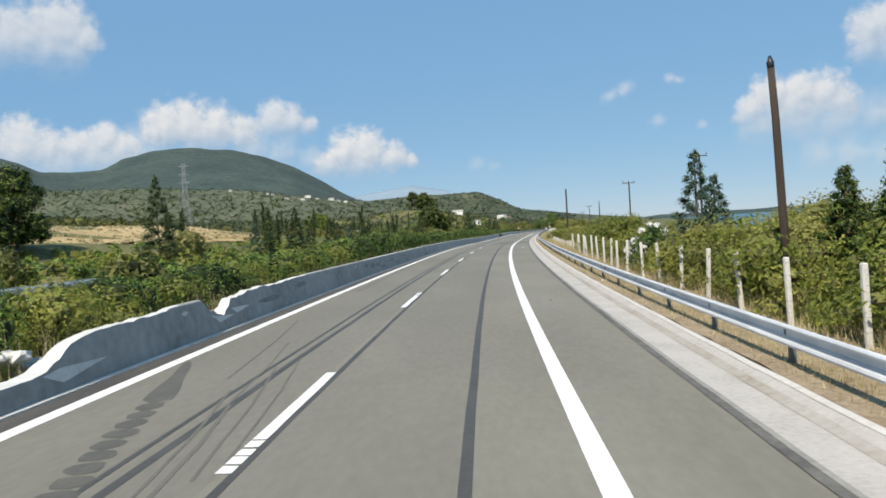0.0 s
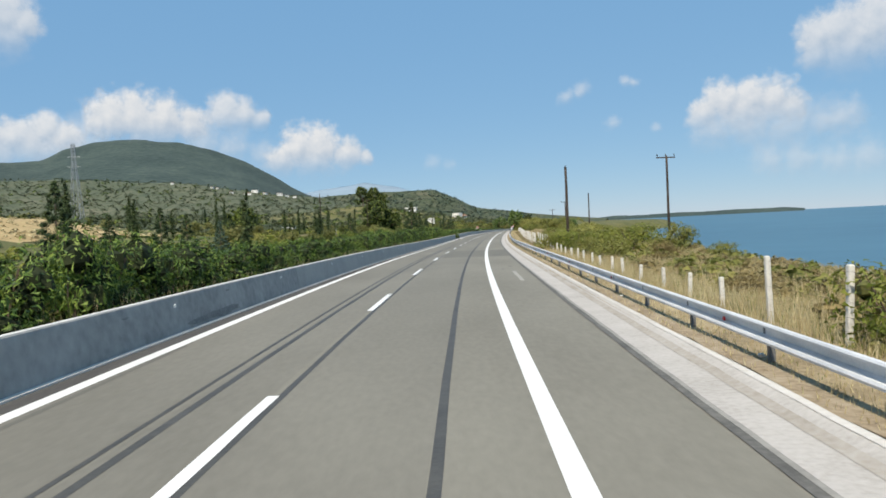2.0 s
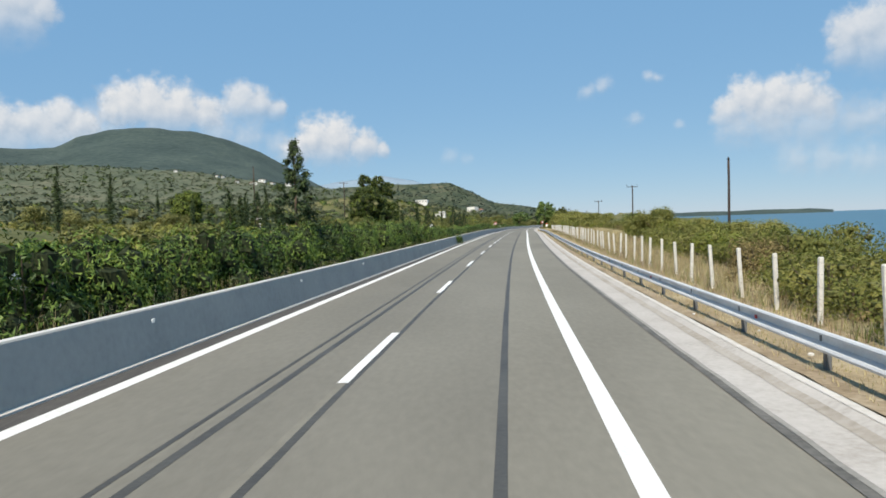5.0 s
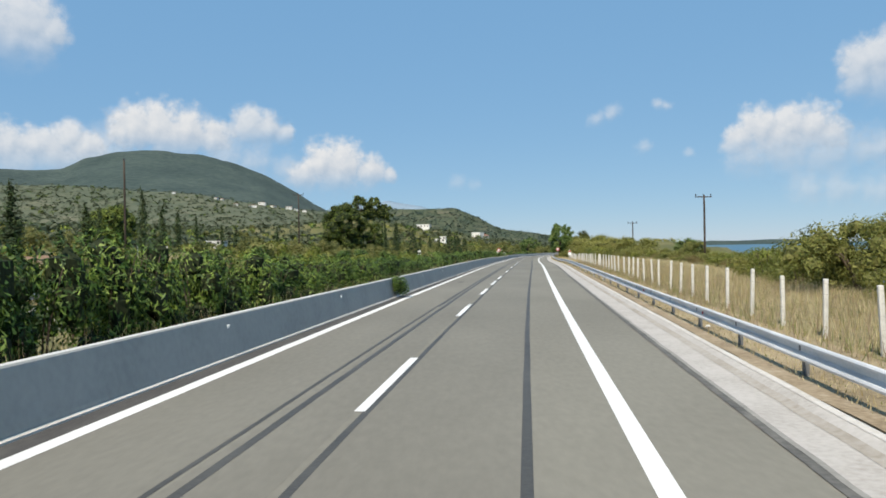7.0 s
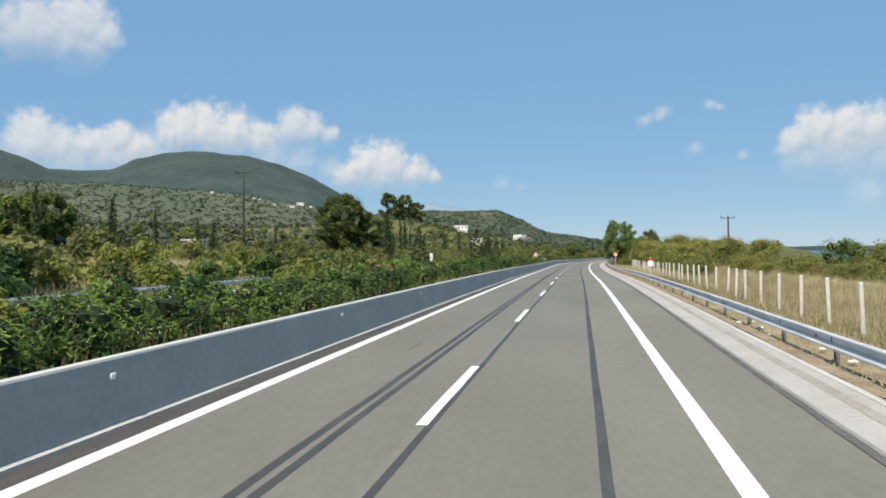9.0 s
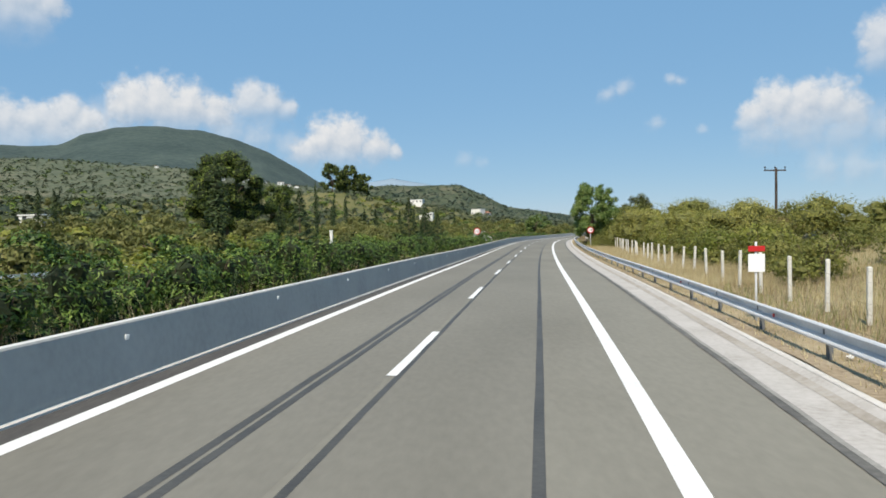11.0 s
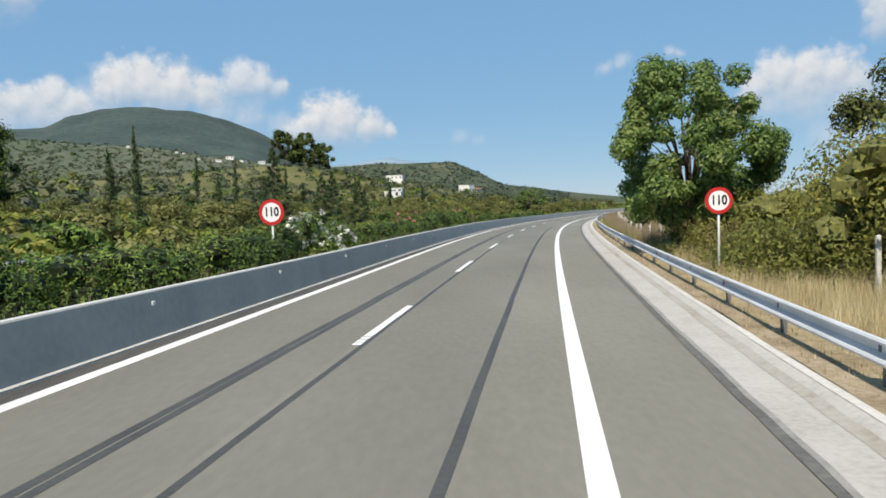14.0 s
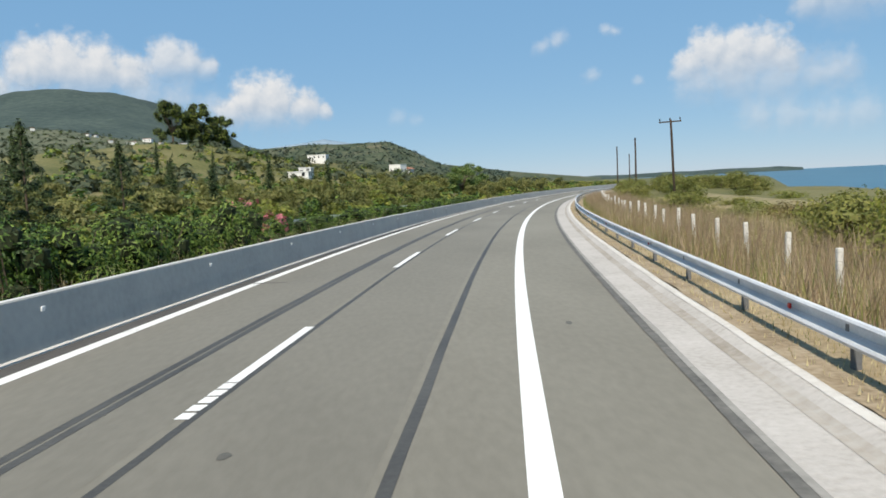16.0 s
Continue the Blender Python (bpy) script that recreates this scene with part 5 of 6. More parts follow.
clump_tree("roadside_tree", "small dark green tree near the road's bend", "pines", 8, 5, M["tree_leaf"], 531, 30, 6000, 0.34, 0.5, 1.2, 1.3, stand(580, -40, ground_z(580, -40)), 0.25, 8)


def far_clumps(count, s0, s1, d0, d1, seed, size, leaf, material, label, avoid=None, per=26, anywhere=False):
    """Woods and scrub too far to tell apart, as one mesh of leafy clumps."""
    g = np.random.RandomState(seed)
    s = g.uniform(s0, s1, count)
    d = d0 + (d1 - d0) * g.rand(count) ** 1.3
    if avoid is not None:
        ok = ~((s > avoid[0]) & (s < avoid[1]) & (d < avoid[2]) & (d > avoid[3]))
        s, d = s[ok], d[ok]
    ok = np.array([anywhere or not clear(a, b) or (size < 1.3 and a > 600) for a, b in zip(s, d)])
    s, d = s[ok], d[ok]
    zt = terrain(s, d)
    cs = np.array([tuple(at(a, b, z)) for a, b, z in zip(s, d, zt)])
    n = len(cs)
    r = size * g.uniform(0.6, 1.5, n)
    v = g.normal(size=(n, per, 3))
    v[..., 2] = np.abs(v[..., 2])
    v /= np.linalg.norm(v, axis=2)[..., None]
    c = cs[:, None] + v * r[:, None, None] * np.array([1, 1, 0.95]) * g.uniform(0.7, 1.05, (n, per, 1))
    q = leaf_arrays(c.reshape(-1, 3), v.reshape(-1, 3), leaf * np.repeat(r, per) / size, 0.75, g, 0.3)
    tagged(new("far_scrub", quads("far_scrub", q, material)), label, "scrub", kind="stuff")


FIELD = (55, 216, -60, -104)
far_clumps(2000, 30, 760, -28, -120, 61, 1.1, 0.55, M["olive_leaf"], "olive-green scrub over the lower slope", FIELD, 46)
far_clumps(1100, 30, 700, -28, -110, 62, 1.0, 0.5, M["scrub_leaf"], "yellowish scrub over the lower slope", FIELD, 42)
far_clumps(900, 72, 212, -66, -100, 74, 0.45, 0.3, M["dry"], "tufts of dry grass over the stubble field", None, 40, True)
far_clumps(420, 30, 216, -27, -60, 70, 0.62, 0.32, M["lime_leaf"], "low yellow-green bushes below the stubble field", None, 60, True)
far_clumps(300, 30, 216, -27, -62, 72, 0.75, 0.34, M["leaf"], "low dark bushes below the stubble field", None, 60, True)
far_clumps(260, 60, 230, -103, -116, 73, 1.9, 0.7, M["olive_leaf"], "row of olive trees above the stubble field", None, 60, True)
far_clumps(500, 380, 720, -27, -170, 68, 1.6, 0.7, M["leaf"], "green shrubs over the slope by the bend", None, 40)
far_clumps(600, 330, 760, -26, -150, 75, 1.4, 0.6, M["lime_leaf"], "yellow-green shrubs over the slope by the bend", None, 40)
far_clumps(420, 160, 400, -27, -70, 76, 1.2, 0.5, M["lime_leaf"], "yellow-green shrubs over the lower slope", FIELD, 44)
far_clumps(5200, 100, 1300, -95, -480, 63, 2.2, 1.5, M["grove_leaf"], "olive groves over the upper slope", None, 20)
far_clumps(700, 200, 1300, -100, -480, 64, 2.0, 1.2, M["pine_leaf"], "dark trees over the upper slope", None, 36)
far_clumps(700, 600, 700, -100, -205, 69, 0.9, 0.6, M["olive_leaf"], "low olive scrub below the hillside houses", None, 30)
far_clumps(700, 58, 150, 10.5, 30, 66, 0.40, 0.17, M["russet_leaf"], "low dry scrub on the slope to the shore", None, 60)
far_clumps(520, 58, 150, 11.0, 34, 67, 0.48, 0.2, M["scrub_leaf"], "low green scrub on the slope to the shore", None, 60)
far_clumps(160, 340, 400, 22, 42, 65, 0.7, 0.3, M["scrub_leaf"], "low scrub towards the shore", (40, 110, 1e9, 22), 50)


def hill_woods(spot, count, a0, a1, r0, r1, size, leaf, seed, material, label, per=10):
    """Trees on a far hill, as one mesh of leafy clumps."""
    g = np.random.RandomState(seed)
    cs = np.array([spot(a, r) for a, r in zip(g.uniform(a0, a1, count), g.uniform(r0, r1, count))])
    r = size * g.uniform(0.5, 1.5, count)
    v = g.normal(size=(count, per, 3))
    v[..., 2] = np.abs(v[..., 2])
    v /= np.linalg.norm(v, axis=2)[..., None]
    c = cs[:, None] + v * r[:, None, None] * g.uniform(0.6, 1.0, (count, per, 1))
    q = leaf_arrays(c.reshape(-1, 3), v.reshape(-1, 3), leaf * np.repeat(r, per) / size, 0.8, g, 1.6)
    tagged(new("hill_woods", quads("hill_woods", q, material)), label, "woods", kind="stuff")


# tree green tinted bluish so the colour carries some distance haze
M["far_tree"] = mat("haze_tinted_foliage", [(0.048, 0.074, 0.056), (0.060, 0.087, 0.064), (0.074, 0.101, 0.072)], 0.8, 0.01, 0.2, 0.4, 0, per="island", spread=0.5)
hill_woods(GROVE_HILL, 5200, -45, -2, 560, 1440, 2.4, 2.2, 83, M["grove_leaf"], "olive trees over the terraced hillside", 12)
hill_woods(GROVE_HILL, 420, -45, -2, 700, 1430, 3.6, 2.8, 84, M["pine_leaf"], "dark trees scattered over the terraced hillside", 16)
hill_woods(COAST_HILL, 2600, -20, 8, 1150, 1700, 3.0, 3.0, 82, M["far_tree"], "trees and scrub on the coastal hill")
for s, d in ((352.6, -26.2), (355.2, -27.0)):
    ob = thing("gate_pillar", "square white gate pillar beyond the opposite carriageway", "pillar", "gate pillars", stand(s, d, ground_z(s, d)))
    part("shaft", box_mesh("shaft", 0.36, 0.36, 3.0, M["white_wall"], 0.02, -0.1), ob)
    part("cap", box_mesh("cap", 0.46, 0.46, 0.1, M["white_wall"], 0.02, 2.9), ob)

for s, d, q in ((252.0, -30.5, 1.5), (265.0, -32.8, 1.7), (268.0, -34.0, 1.3), (284.0, -33.0, 1.4), (297.0, -45.0, 1.6)):
    bush(SLOPE_LIME, "leafy_shrub", s, d, ground_z(s, d) - 0.1, q, "bright yellow-green shrub on the bare bank", "slope shrubs", rd, 1.1)

slope_post = box_mesh("slope_post", 0.14, 0.14, 2.1, M["post"], 0.015, -0.2)
for s in (249.3, 252.9, 256.5, 264.1):
    ob = new("slope_post", slope_post)
    ob.matrix_basis = stand(s, -44, ground_z(s, -44) + 0.3)
    tagged(ob, "pale concrete post on the bare bank", "post", "slope posts")

# ---------------------------------------------------------------- grasses
def grass(s0, s1, lo, hi, count, height, seed, material, label, wide=0.016):
    """Blades of grass standing between two lines beside the road."""
    g = np.random.RandomState(seed)
    s = g.uniform(s0, s1, count)
    s = s + g.normal(0, 0.25, count)
    d = np.array([lo(a) + (hi(a) - lo(a)) * b for a, b in zip(s, g.rand(count))])
    zt = np.where((d < 7.06) & (d > 0), 0.14, terrain(s, d))
    c = np.array([tuple(at(a, b, z)) for a, b, z in zip(s, d, zt)])
    w = g.uniform(0, 2 * math.pi, count)
    side = np.stack([np.cos(w), np.sin(w), 0 * w], 1) * wide * g.uniform(0.5, 1.4, count)[:, None]
    h = height * g.uniform(0.45, 1.25, count)[:, None]
    lean = g.normal(0, 0.22, (count, 3))
    lean[:, 2] = 1
    tip = c + lean * h
    q = np.stack([c - side, c + side, tip], 1)
    tagged(new("grass", quads("grass", q, material)), label, "grass", kind="stuff")


M["green_grass"] = mat("green_grass", [(0.10, 0.13, 0.03), (0.17, 0.19, 0.05), (0.27, 0.25, 0.09)], 0.8, 0.3, 5, 0.3, 0, per="island", spread=0.5, through=0.2)
M["stalk"] = mat("dead_stalks", [(0.17, 0.12, 0.075), (0.27, 0.20, 0.13), (0.38, 0.30, 0.20)], 0.9, 0.3, 5, 0.3, 0, per="island", spread=0.5, through=0.15)
flat = lambda v: (lambda s: v)
grass(-15, 110, flat(7.1), fence_line, 26000, 0.16, 71, M["dry"], "short dry grass along the kerb", 0.009)
grass(110, 440, flat(7.1), fence_line, 40000, 0.17, 72, M["dry"], "short dry grass along the kerb", 0.009)
grass(-15, 440, flat(7.15), flat(8.2), 14000, 0.09, 73, M["green_grass"], "sparse green weeds along the kerb", 0.012)
grass(-15, 440, flat(6.86), flat(7.7), 22000, 0.10, 86, M["dry"], "tufts of dry grass creeping over the kerb", 0.010)
grass(130, 300, flat(8.8), flat(16.0), 26000, 0.5, 87, M["stalk"], "brown dead stalks in the meadow", 0.009)
grass(130, 300, flat(8.8), flat(17.0), 18000, 0.42, 88, M["green_grass"], "green weeds in the dry meadow", 0.011)
grass(60, 112, flat(8.5), flat(20.0), 64000, 0.45, 74, M["dry"], "dry straw-coloured grass on the bank", 0.007)
grass(-15, 62, fence_line, flat(12), 16000, 0.5, 84, M["dry"], "dry grass behind the fence under the scrub", 0.008)
grass(60, 112, flat(8.5), flat(20.0), 16000, 0.36, 82, M["green_grass"], "green grass among the straw on the bank", 0.008)
grass(140, 300, fence_line, flat(19.0), 56000, 0.5, 75, M["dry"], "tall dry grass behind the fence", 0.008)
grass(285, 352, flat(7.9), flat(13.6), 70000, 0.55, 76, M["dry"], "tall golden grass beside the guard rail", 0.007)
grass(364, 470, flat(8.3), flat(12.5), 30000, 0.95, 83, M["stalk"], "tangle of brown dead stalks along the fence", 0.009)
grass(362, 470, flat(8.0), flat(13.0), 12000, 0.75, 85, M["green_grass"], "green weeds among the dead stalks", 0.010)
grass(352, 440, flat(8.6), flat(14.5), 36000, 0.6, 77, M["dry"], "tall dry grass and dead stalks by the fence", 0.007)
grass(-15, 420, flat(-4.65), flat(-5.3), 17000, 0.95, 78, M["dry"], "dry grass stalks between barrier and hedge", 0.007)
grass(-15, 420, flat(-6.0), flat(-11.5), 12000, 0.5, 79, M["dry"], "dry grass in the median", 0.02)
grass(200, 300, flat(-24), flat(-46), 24000, 0.8, 81, M["dry"], "pale dry grass on the inland bank", 0.035)
grass(30, 420, flat(-23.6), flat(-30), 16000, 0.6, 80, M["dry"], "dry grass beyond the opposite carriageway", 0.03)


# ---------------------------------------------------------------- fields and houses
def field(s0, s1, d0, d1, material, label):
    ns, nd = 40, 16
    S, D = np.meshgrid(np.linspace(s0, s1, ns), np.linspace(d0, d1, nd))
    D = D + (3.0 * np.sin(S * 0.09) + 2.0 * np.sin(S * 0.23 + D * 0.2))
    S = S + 5.0 * np.sin(D * 0.21) + 2.5 * np.sin(D * 0.53)
    Z = terrain(S.ravel(), D.ravel()) + 0.16
    pts = [at(a, b, z) for a, b, z in zip(S.ravel(), D.ravel(), Z)]
    faces = [(j * ns + i, j * ns + i + 1, (j + 1) * ns + i + 1, (j + 1) * ns + i) for j in range(nd - 1) for i in range(ns - 1)]
    made("field", mesh_from("field", pts, faces, material, True), label, "field")


def meadow(s0, s1, d0, d1, label):
    """A sheet of straw-coloured ground under the dry grass."""
    ns, nd = int((s1 - s0) / 2.5), 12
    S, D = np.meshgrid(np.linspace(s0, s1, ns), np.linspace(d0, d1, nd))
    pts = [at(a, b, z) for a, b, z in zip(S.ravel(), D.ravel(), terrain(S.ravel(), D.ravel()) + np.where(D.ravel() > d1 - 0.1, -0.3, np.where(D.ravel() < d0 + 0.1, -0.03, 0.06)))]
    faces = [(j * ns + i, j * ns + i + 1, (j + 1) * ns + i + 1, (j + 1) * ns + i) for j in range(nd - 1) for i in range(ns - 1)]
    made("ground", mesh_from("ground", pts, faces, M["straw"], True), label, "ground")


M["straw"] = mat("straw_ground", [(0.13, 0.115, 0.05), (0.24, 0.20, 0.10), (0.36, 0.30, 0.165)], 0.95, 0.25, 5.0, 0.45, 0.5)
meadow(60, 112, 9.2, 20, "straw-coloured bank beside the fence")
meadow(130, 450, 9.2, 20, "straw-coloured meadow behind the fence")
M["stubble"] = mat("stubble_field", [(0.30, 0.21, 0.09), (0.42, 0.31, 0.15), (0.50, 0.38, 0.20)], 0.95, 0.08, 1.2, 0.4, 0.4)
M["clay"] = mat("reddish_earth", [(0.20, 0.12, 0.07), (0.32, 0.21, 0.13)], 0.95, 0.1, 1.0, 0.4, 0.4)
field(70, 214, -101, -64, M["stubble"], "golden stubble field on the lower slope")
field(236, 290, -61, -37, M["clay"], "bare reddish earth bank among shrubs")


def house(s, d, w, l, h, turn, label, flat_roof=False, lift=0.0):
    """A small white house with a pitched or flat roof, windows and a door."""
    ob = thing("house", label, "house", "white houses", stand(s, d, ground_z(s, d) + lift, turn))
    part("wall", box_mesh("wall", w, l, h + 3, M["white_wall"], 0.03, -3), ob)
    if flat_roof:
        part("roof", box_mesh("roof", w + 0.4, l + 0.4, 0.25, M["white_wall"], 0.03, h + 0.003), ob)
    else:
        a, b, r = w / 2 + 0.4, l / 2 + 0.4, h + w * 0.22
        v = [(-a, -b, h), (a, -b, h), (0, -b, r), (-a, b, h), (a, b, h), (0, b, r), (-a, -b, h - 0.15), (a, -b, h - 0.15), (-a, b, h - 0.15), (a, b, h - 0.15)]
        f = [(0, 2, 5, 3), (1, 4, 5, 2), (0, 6, 7, 1, 2), (3, 5, 4, 9, 8), (6, 8, 9, 7), (0, 3, 8, 6), (1, 7, 9, 4)]
        part("roof", mesh_from("roof", v, f, M["roof"]), ob)
    n = max(2, int(w / 2.6))
    for k in range(n):
        x = -w / 2 + w * (k + 0.5) / n
        for y, t in ((-l / 2 - 0.02, 0),):
            part("window" if k else "door", box_mesh("opening", 0.9, 0.06, 1.2 if k else 2.0, M["dark"], 0.01, 1.0 if k else 0.0), ob, m=pose(x, y, 0.05))
    m = max(2, int(l / 3))
    for k in range(m):
        y = -l / 2 + l * (k + 0.5) / m
        part("window", box_mesh("opening", 0.06, 0.9, 1.2, M["dark"], 0.01, 1.0), ob, m=pose(w / 2 + 0.02, y, 0.05))
    return ob


house(802, -224, 12, 7, 3.0, 10, "long white house on the hillside", True, 0.6)
house(836, -181, 9, 7, 4.6, -15, "white two-storey house among trees", True, 0.4)
house(849, -178, 6, 6, 3.4, -15, "small white house with a tiled roof")
house(579, -97, 6.5, 5, 2.4, 20, "small white house with a flat roof among shrubs", True)
house(586, -100, 4, 4, 2.6, 20, "little white outbuilding among shrubs", True, 0.4)
house(385, -96.7, 5, 4, 1.7, 0, "low white farm building on the slope", True)


def far_house(az, el, w, h, turn):
    """A white house where the line of sight at that bearing meets the slope."""
    for r in range(350, 2400, 10):
        x, y = 5 + r * math.sin(radians(az)), 167 + r * math.cos(radians(az))
        s, d = road_coords(np.array([x]), np.array([y]))
        z = float(terrain(s, d)[0]) + float(np.interp(s[0], RS, RZ)) + 30 * float(np.interp(s[0], RS, RB))
        if r > 480:
            z = max(z, GROVE_HILL(az, r)[2])
        if z > 1.4 + r * math.tan(radians(el)):
            break
    w, h = w * r / 1700, h * r / 1700
    ob = thing("house", "distant white house on the hillside", "house", "distant houses", pose(x, y, z, 0, 0, turn))
    part("wall", box_mesh("wall", w, w * 0.8, h + 1.5, M["white_wall"], 0.05, -1.5), ob)
    part("roof", box_mesh("roof", w + 0.8, w * 0.8 + 0.8, 0.4, M["roof"], 0.05, h + 0.003), ob)
    for x in (-w * 0.28, w * 0.28):
        part("window", box_mesh("opening", w * 0.14, 0.1, h * 0.3, M["dark"], 0.02, h * 0.4), ob, m=pose(x, -w * 0.4 - 0.03, 0))


for k, (a, e, w, h) in enumerate(((-14.7, 3.50, 15, 6), (-15.4, 3.36, 17, 4), (-12.75, 3.2, 12, 6), (-12.2, 3.05, 9, 4), (-13.9, 3.32, 10, 4), (-18.0, 3.95, 8, 4), (-17.6, 3.85, 7, 4), (-11.6, 2.95, 10, 4), (-21.0, 4.35, 8, 4), (-16.6, 3.5, 8, 4))):
    far_house(a, e, w, h, 15 * k)

# ---------------------------------------------------------------- clouds, far behind everything
def cloud_material(seed, bright, puffs, low, high):
    """Billows given as (x, y, radius) in degrees, torn at the edge by noise, with sunlit white tops and bluish shaded
    bases put into their glow.
    """
    m = bpy.data.materials.new("cloud")
    m.use_nodes = True
    n, l = m.node_tree.nodes, m.node_tree.links
    n.remove(n["Principled BSDF"])

    def op(kind, *args):
        k = n.new("ShaderNodeMath")
        k.operation = kind
        for i, v in enumerate(args):
            if isinstance(v, (int, float)):
                k.inputs[i].default_value = v
            else:
                l.new(v, k.inputs[i])
        return k.outputs[0]

    uv = n.new("ShaderNodeUVMap")
    uv.uv_map = "UVMap"

    def noise_at(vec, scale, detail, w):
        k = n.new("ShaderNodeTexNoise")
        k.noise_dimensions = "4D"
        k.inputs["W"].default_value = seed * 3.7 + w
        k.inputs["Scale"].default_value, k.inputs["Detail"].default_value, k.inputs["Roughness"].default_value = scale, detail, 0.6
        l.new(vec, k.inputs["Vector"])
        return k

    def density(shift):
        """How thick the cloud is at a spot moved by shift degrees."""
        mv = n.new("ShaderNodeVectorMath")
        mv.inputs[1].default_value = shift
        l.new(uv.outputs[0], mv.inputs[0])
        warp = n.new("ShaderNodeVectorMath")
        warp.operation = "MULTIPLY_ADD"
        l.new(noise_at(mv.outputs[0], 0.55, 3, 5.0).outputs["Color"], warp.inputs[0])
        warp.inputs[1].default_value = (1.5, 1.1, 0)
        l.new(mv.outputs[0], warp.inputs[2])
        back = n.new("ShaderNodeVectorMath")
        l.new(warp.outputs[0], back.inputs[0])
        back.inputs[1].default_value = (-0.75, -0.55, 0)
        total = None
        for x, y, r in puffs:
            dist = n.new("ShaderNodeVectorMath")
            dist.operation = "DISTANCE"
            l.new(back.outputs[0], dist.inputs[0])
            dist.inputs[1].default_value = (x, y, 0)
            f = op("MULTIPLY_ADD", dist.outputs["Value"], -0.87 / r, 1.0)
            total = f if total is None else op("SMOOTH_MAX", total, f, 0.16)
        return op("MULTIPLY_ADD", op("SUBTRACT", noise_at(mv.outputs[0], 0.95, 6, 0.0).outputs["Fac"], 0.5), 1.15, total)

    dens, dens_up = density((0, 0, 0)), density((-0.28, 0.5, 0))
    mr = n.new("ShaderNodeMapRange")
    mr.interpolation_type = "SMOOTHSTEP"
    l.new(dens, mr.inputs[0])
    mr.inputs[1].default_value, mr.inputs[2].default_value = -0.06, 0.55 if bright > 0.8 else 1.0
    sep = n.new("ShaderNodeSeparateXYZ")
    l.new(uv.outputs[0], sep.inputs[0])
    rise = op("MULTIPLY_ADD", sep.outputs[1], 1.0 / (high - low), -low / (high - low))
    base = n.new("ShaderNodeMapRange")
    base.interpolation_type = "SMOOTHSTEP"
    l.new(rise, base.inputs[0])
    base.inputs[1].default_value, base.inputs[2].default_value, base.inputs[3].default_value = -0.1, 0.5, 0.12
    alpha = op("MULTIPLY", op("MULTIPLY", mr.outputs[0], base.outputs[0]), bright)
    # painted shading: brighter towards the upper left, bluish low down
    tone = op("ADD", op("MULTIPLY_ADD", rise, 0.35, 0.38), op("MULTIPLY", op("SUBTRACT", dens, dens_up), 0.42))
    ramp = n.new("ShaderNodeValToRGB")
    e = ramp.color_ramp.elements
    e[0].position, e[0].color = 0.25, (0.47, 0.57, 0.69, 1)
    e[1].position, e[1].color = 0.80, (0.86, 0.87, 0.88, 1)
    l.new(tone, ramp.inputs[0])
    em = n.new("ShaderNodeEmission")
    em.inputs["Strength"].default_value = 0.80
    l.new(ramp.outputs[0], em.inputs["Color"])
    tr = n.new("ShaderNodeBsdfTransparent")
    ms = n.new("ShaderNodeMixShader")
    l.new(alpha, ms.inputs[0])
    l.new(tr.outputs[0], ms.inputs[1])
    l.new(em.outputs[0], ms.inputs[2])
    l.new(ms.outputs[0], n["Material Output"].inputs["Surface"])
    return m


CLOUDS = []


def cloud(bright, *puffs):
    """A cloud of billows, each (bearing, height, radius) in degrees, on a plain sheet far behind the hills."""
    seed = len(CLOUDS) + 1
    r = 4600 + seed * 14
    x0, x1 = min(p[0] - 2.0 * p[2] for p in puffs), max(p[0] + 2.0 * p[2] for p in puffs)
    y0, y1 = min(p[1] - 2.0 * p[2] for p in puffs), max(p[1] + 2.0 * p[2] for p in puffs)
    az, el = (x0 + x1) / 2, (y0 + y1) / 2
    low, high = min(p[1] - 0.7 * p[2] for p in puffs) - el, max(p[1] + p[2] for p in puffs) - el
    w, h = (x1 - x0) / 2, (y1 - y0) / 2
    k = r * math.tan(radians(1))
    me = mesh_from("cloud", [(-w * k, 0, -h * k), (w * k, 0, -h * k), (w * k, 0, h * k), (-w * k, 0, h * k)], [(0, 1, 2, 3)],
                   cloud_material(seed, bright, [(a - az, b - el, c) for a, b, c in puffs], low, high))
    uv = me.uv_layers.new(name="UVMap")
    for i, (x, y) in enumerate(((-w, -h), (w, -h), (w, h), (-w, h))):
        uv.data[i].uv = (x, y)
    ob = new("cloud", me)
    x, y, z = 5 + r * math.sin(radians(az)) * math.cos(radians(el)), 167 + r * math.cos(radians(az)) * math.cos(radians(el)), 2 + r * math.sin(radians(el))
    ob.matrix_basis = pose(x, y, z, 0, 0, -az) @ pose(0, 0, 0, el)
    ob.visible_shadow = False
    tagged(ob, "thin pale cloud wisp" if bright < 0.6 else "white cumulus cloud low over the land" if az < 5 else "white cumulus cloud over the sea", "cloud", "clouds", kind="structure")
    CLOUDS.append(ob)


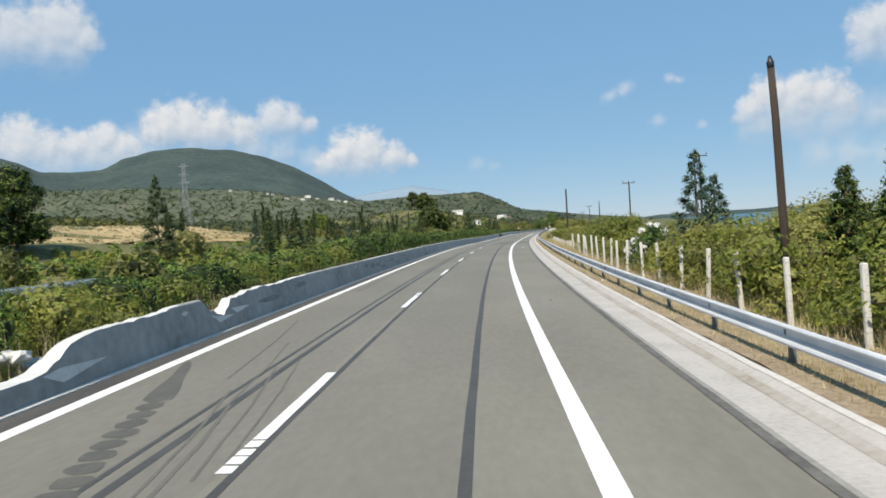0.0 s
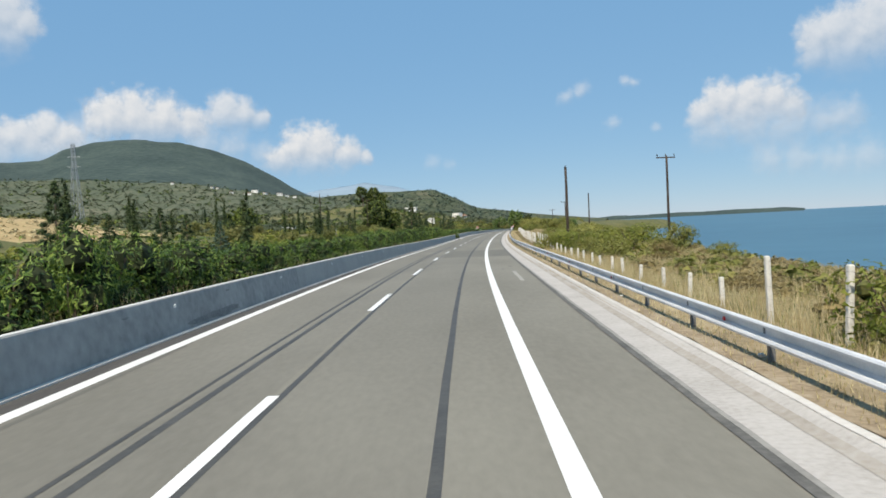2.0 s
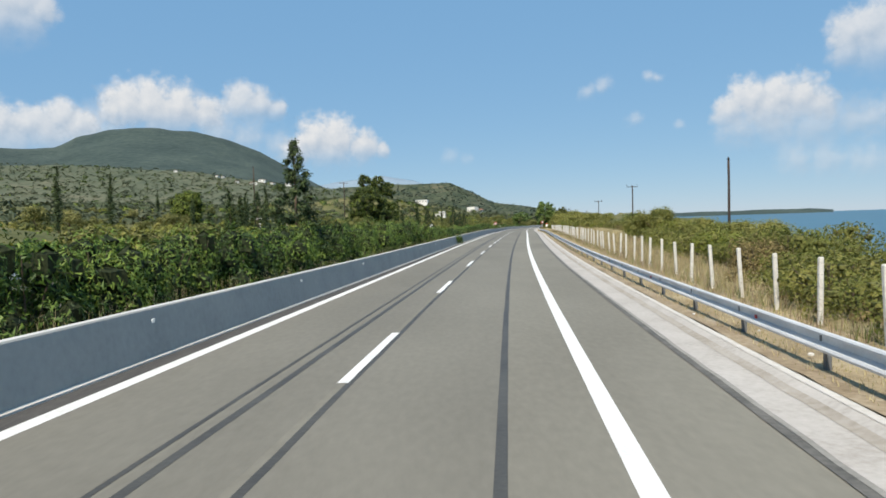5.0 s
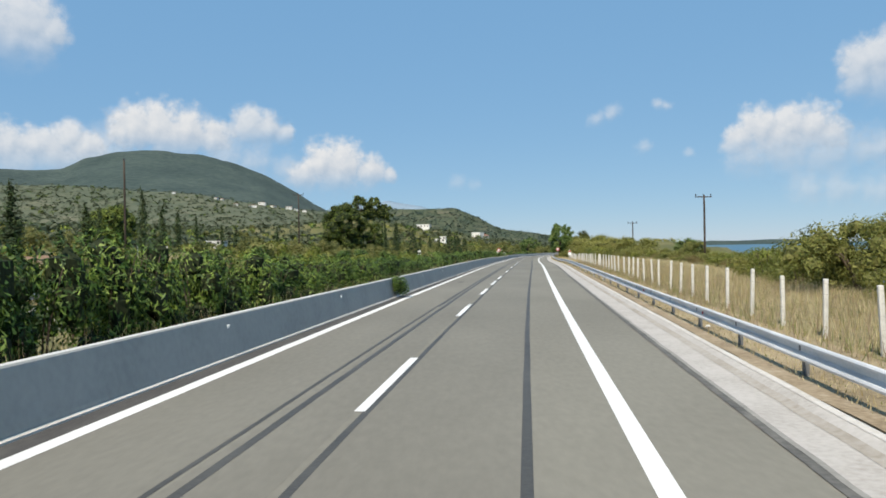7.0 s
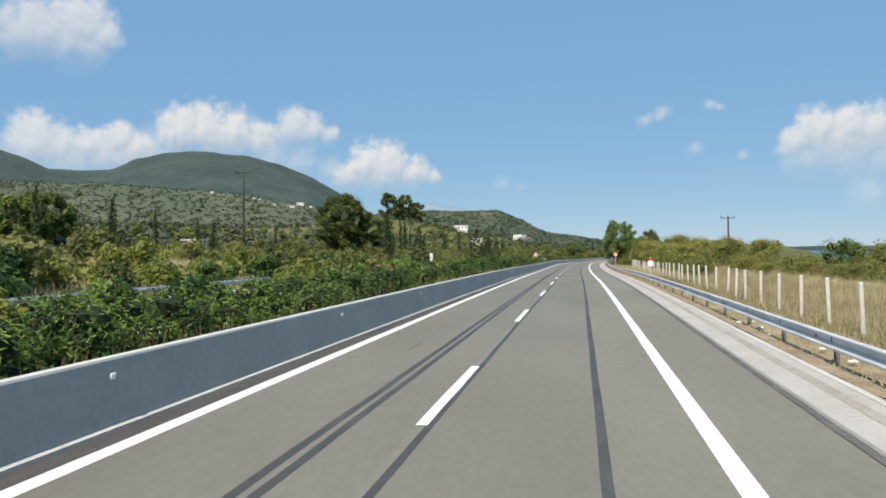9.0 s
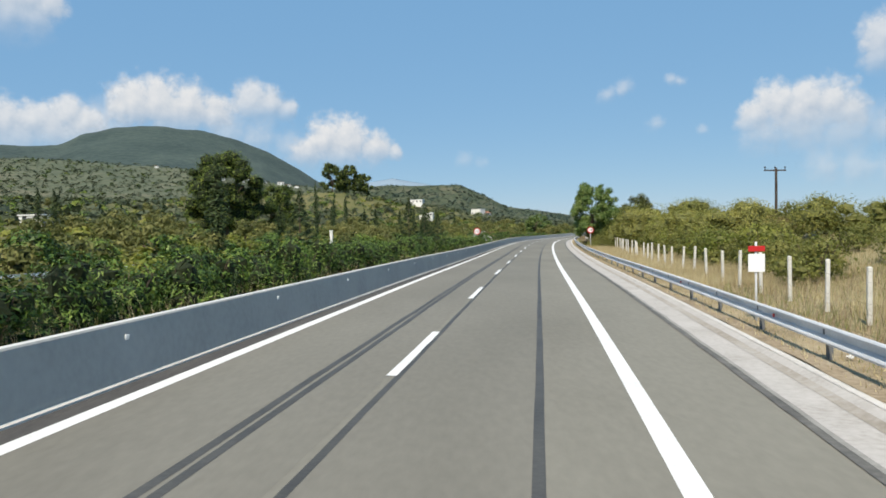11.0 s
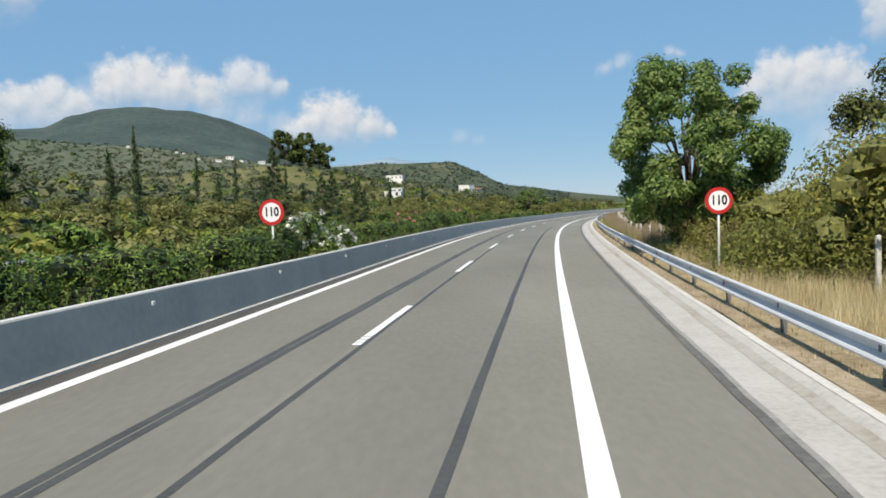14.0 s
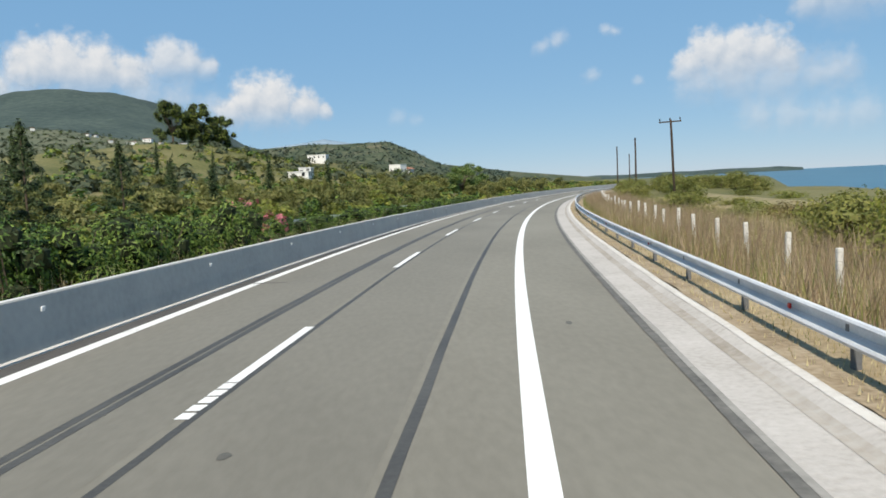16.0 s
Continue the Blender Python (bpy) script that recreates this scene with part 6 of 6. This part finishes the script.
cloud(1.00, (-23.8, 9.0, 1.8), (-22.2, 9.2, 2.0), (-19.9, 8.9, 1.8), (-18.4, 8.4, 1.5), (-21.3, 8.2, 2.1), (-24.5, 8.6, 1.3))
cloud(0.85, (-15.8, 9.5, 1.4), (-14.4, 9.1, 1.4), (-13.3, 8.7, 0.9), (-15.3, 8.8, 1.2))
cloud(1.00, (-10.2, 6.7, 1.8), (-8.6, 6.5, 1.9), (-6.7, 6.0, 1.5), (-5.2, 5.7, 0.7), (-11.9, 5.7, 1.3), (-9.1, 5.6, 1.6))
cloud(0.90, (-33.2, 7.8, 2.0), (-31.5, 7.5, 1.5), (-30.0, 7.5, 1.5), (-28.0, 8.2, 1.2), (-26.9, 7.5, 1.4), (-29.0, 6.9, 1.8), (-31.0, 6.6, 1.6))
cloud(0.45, (-25.5, 7.4, 2.0), (-17.4, 7.3, 1.9), (-15.4, 6.6, 1.9), (-13.1, 6.1, 1.6), (-11.5, 5.5, 1.4))
cloud(0.95, (22.2, 8.1, 1.6), (24.0, 8.1, 1.4), (25.5, 7.9, 1.7), (26.6, 7.2, 1.2), (20.8, 7.2, 1.3), (23.5, 7.2, 1.8))
cloud(0.55, (21.5, 6.0, 1.8), (24.0, 6.2, 2.7), (26.5, 5.8, 2.8), (28.5, 5.9, 2.0), (29.8, 6.1, 1.8))
cloud(0.38, (25.1, 3.5, 1.5), (27.1, 3.3, 1.7), (29.4, 3.0, 1.8), (31.3, 3.0, 1.8))
cloud(0.85, (28.5, 11.8, 1.5), (29.6, 12.2, 1.6), (30.5, 10.7, 2.5), (28.4, 10.6, 1.4), (31.8, 11.9, 2.7))
cloud(0.82, (-30.4, 15.5, 2.4), (-29.1, 15.0, 1.4), (-31.2, 14.2, 2.1), (-29.8, 14.1, 1.6), (-32.7, 14.8, 2.5), (-33.9, 14.3, 2.1))
cloud(0.42, (10.8, 9.3, 0.8), (11.8, 9.9, 0.8))
cloud(0.45, (15.3, 10.2, 0.5), (15.8, 10.0, 0.5))
cloud(0.36, (14.0, 7.1, 0.8))
cloud(0.30, (17.4, 6.5, 0.5))
cloud(0.22, (0.1, 5.0, 0.9), (1.3, 4.8, 0.7))
cloud(0.35, (-27.6, 6.7, 2.2), (-31.7, 5.7, 2.0), (-33.9, 6.0, 2.3))
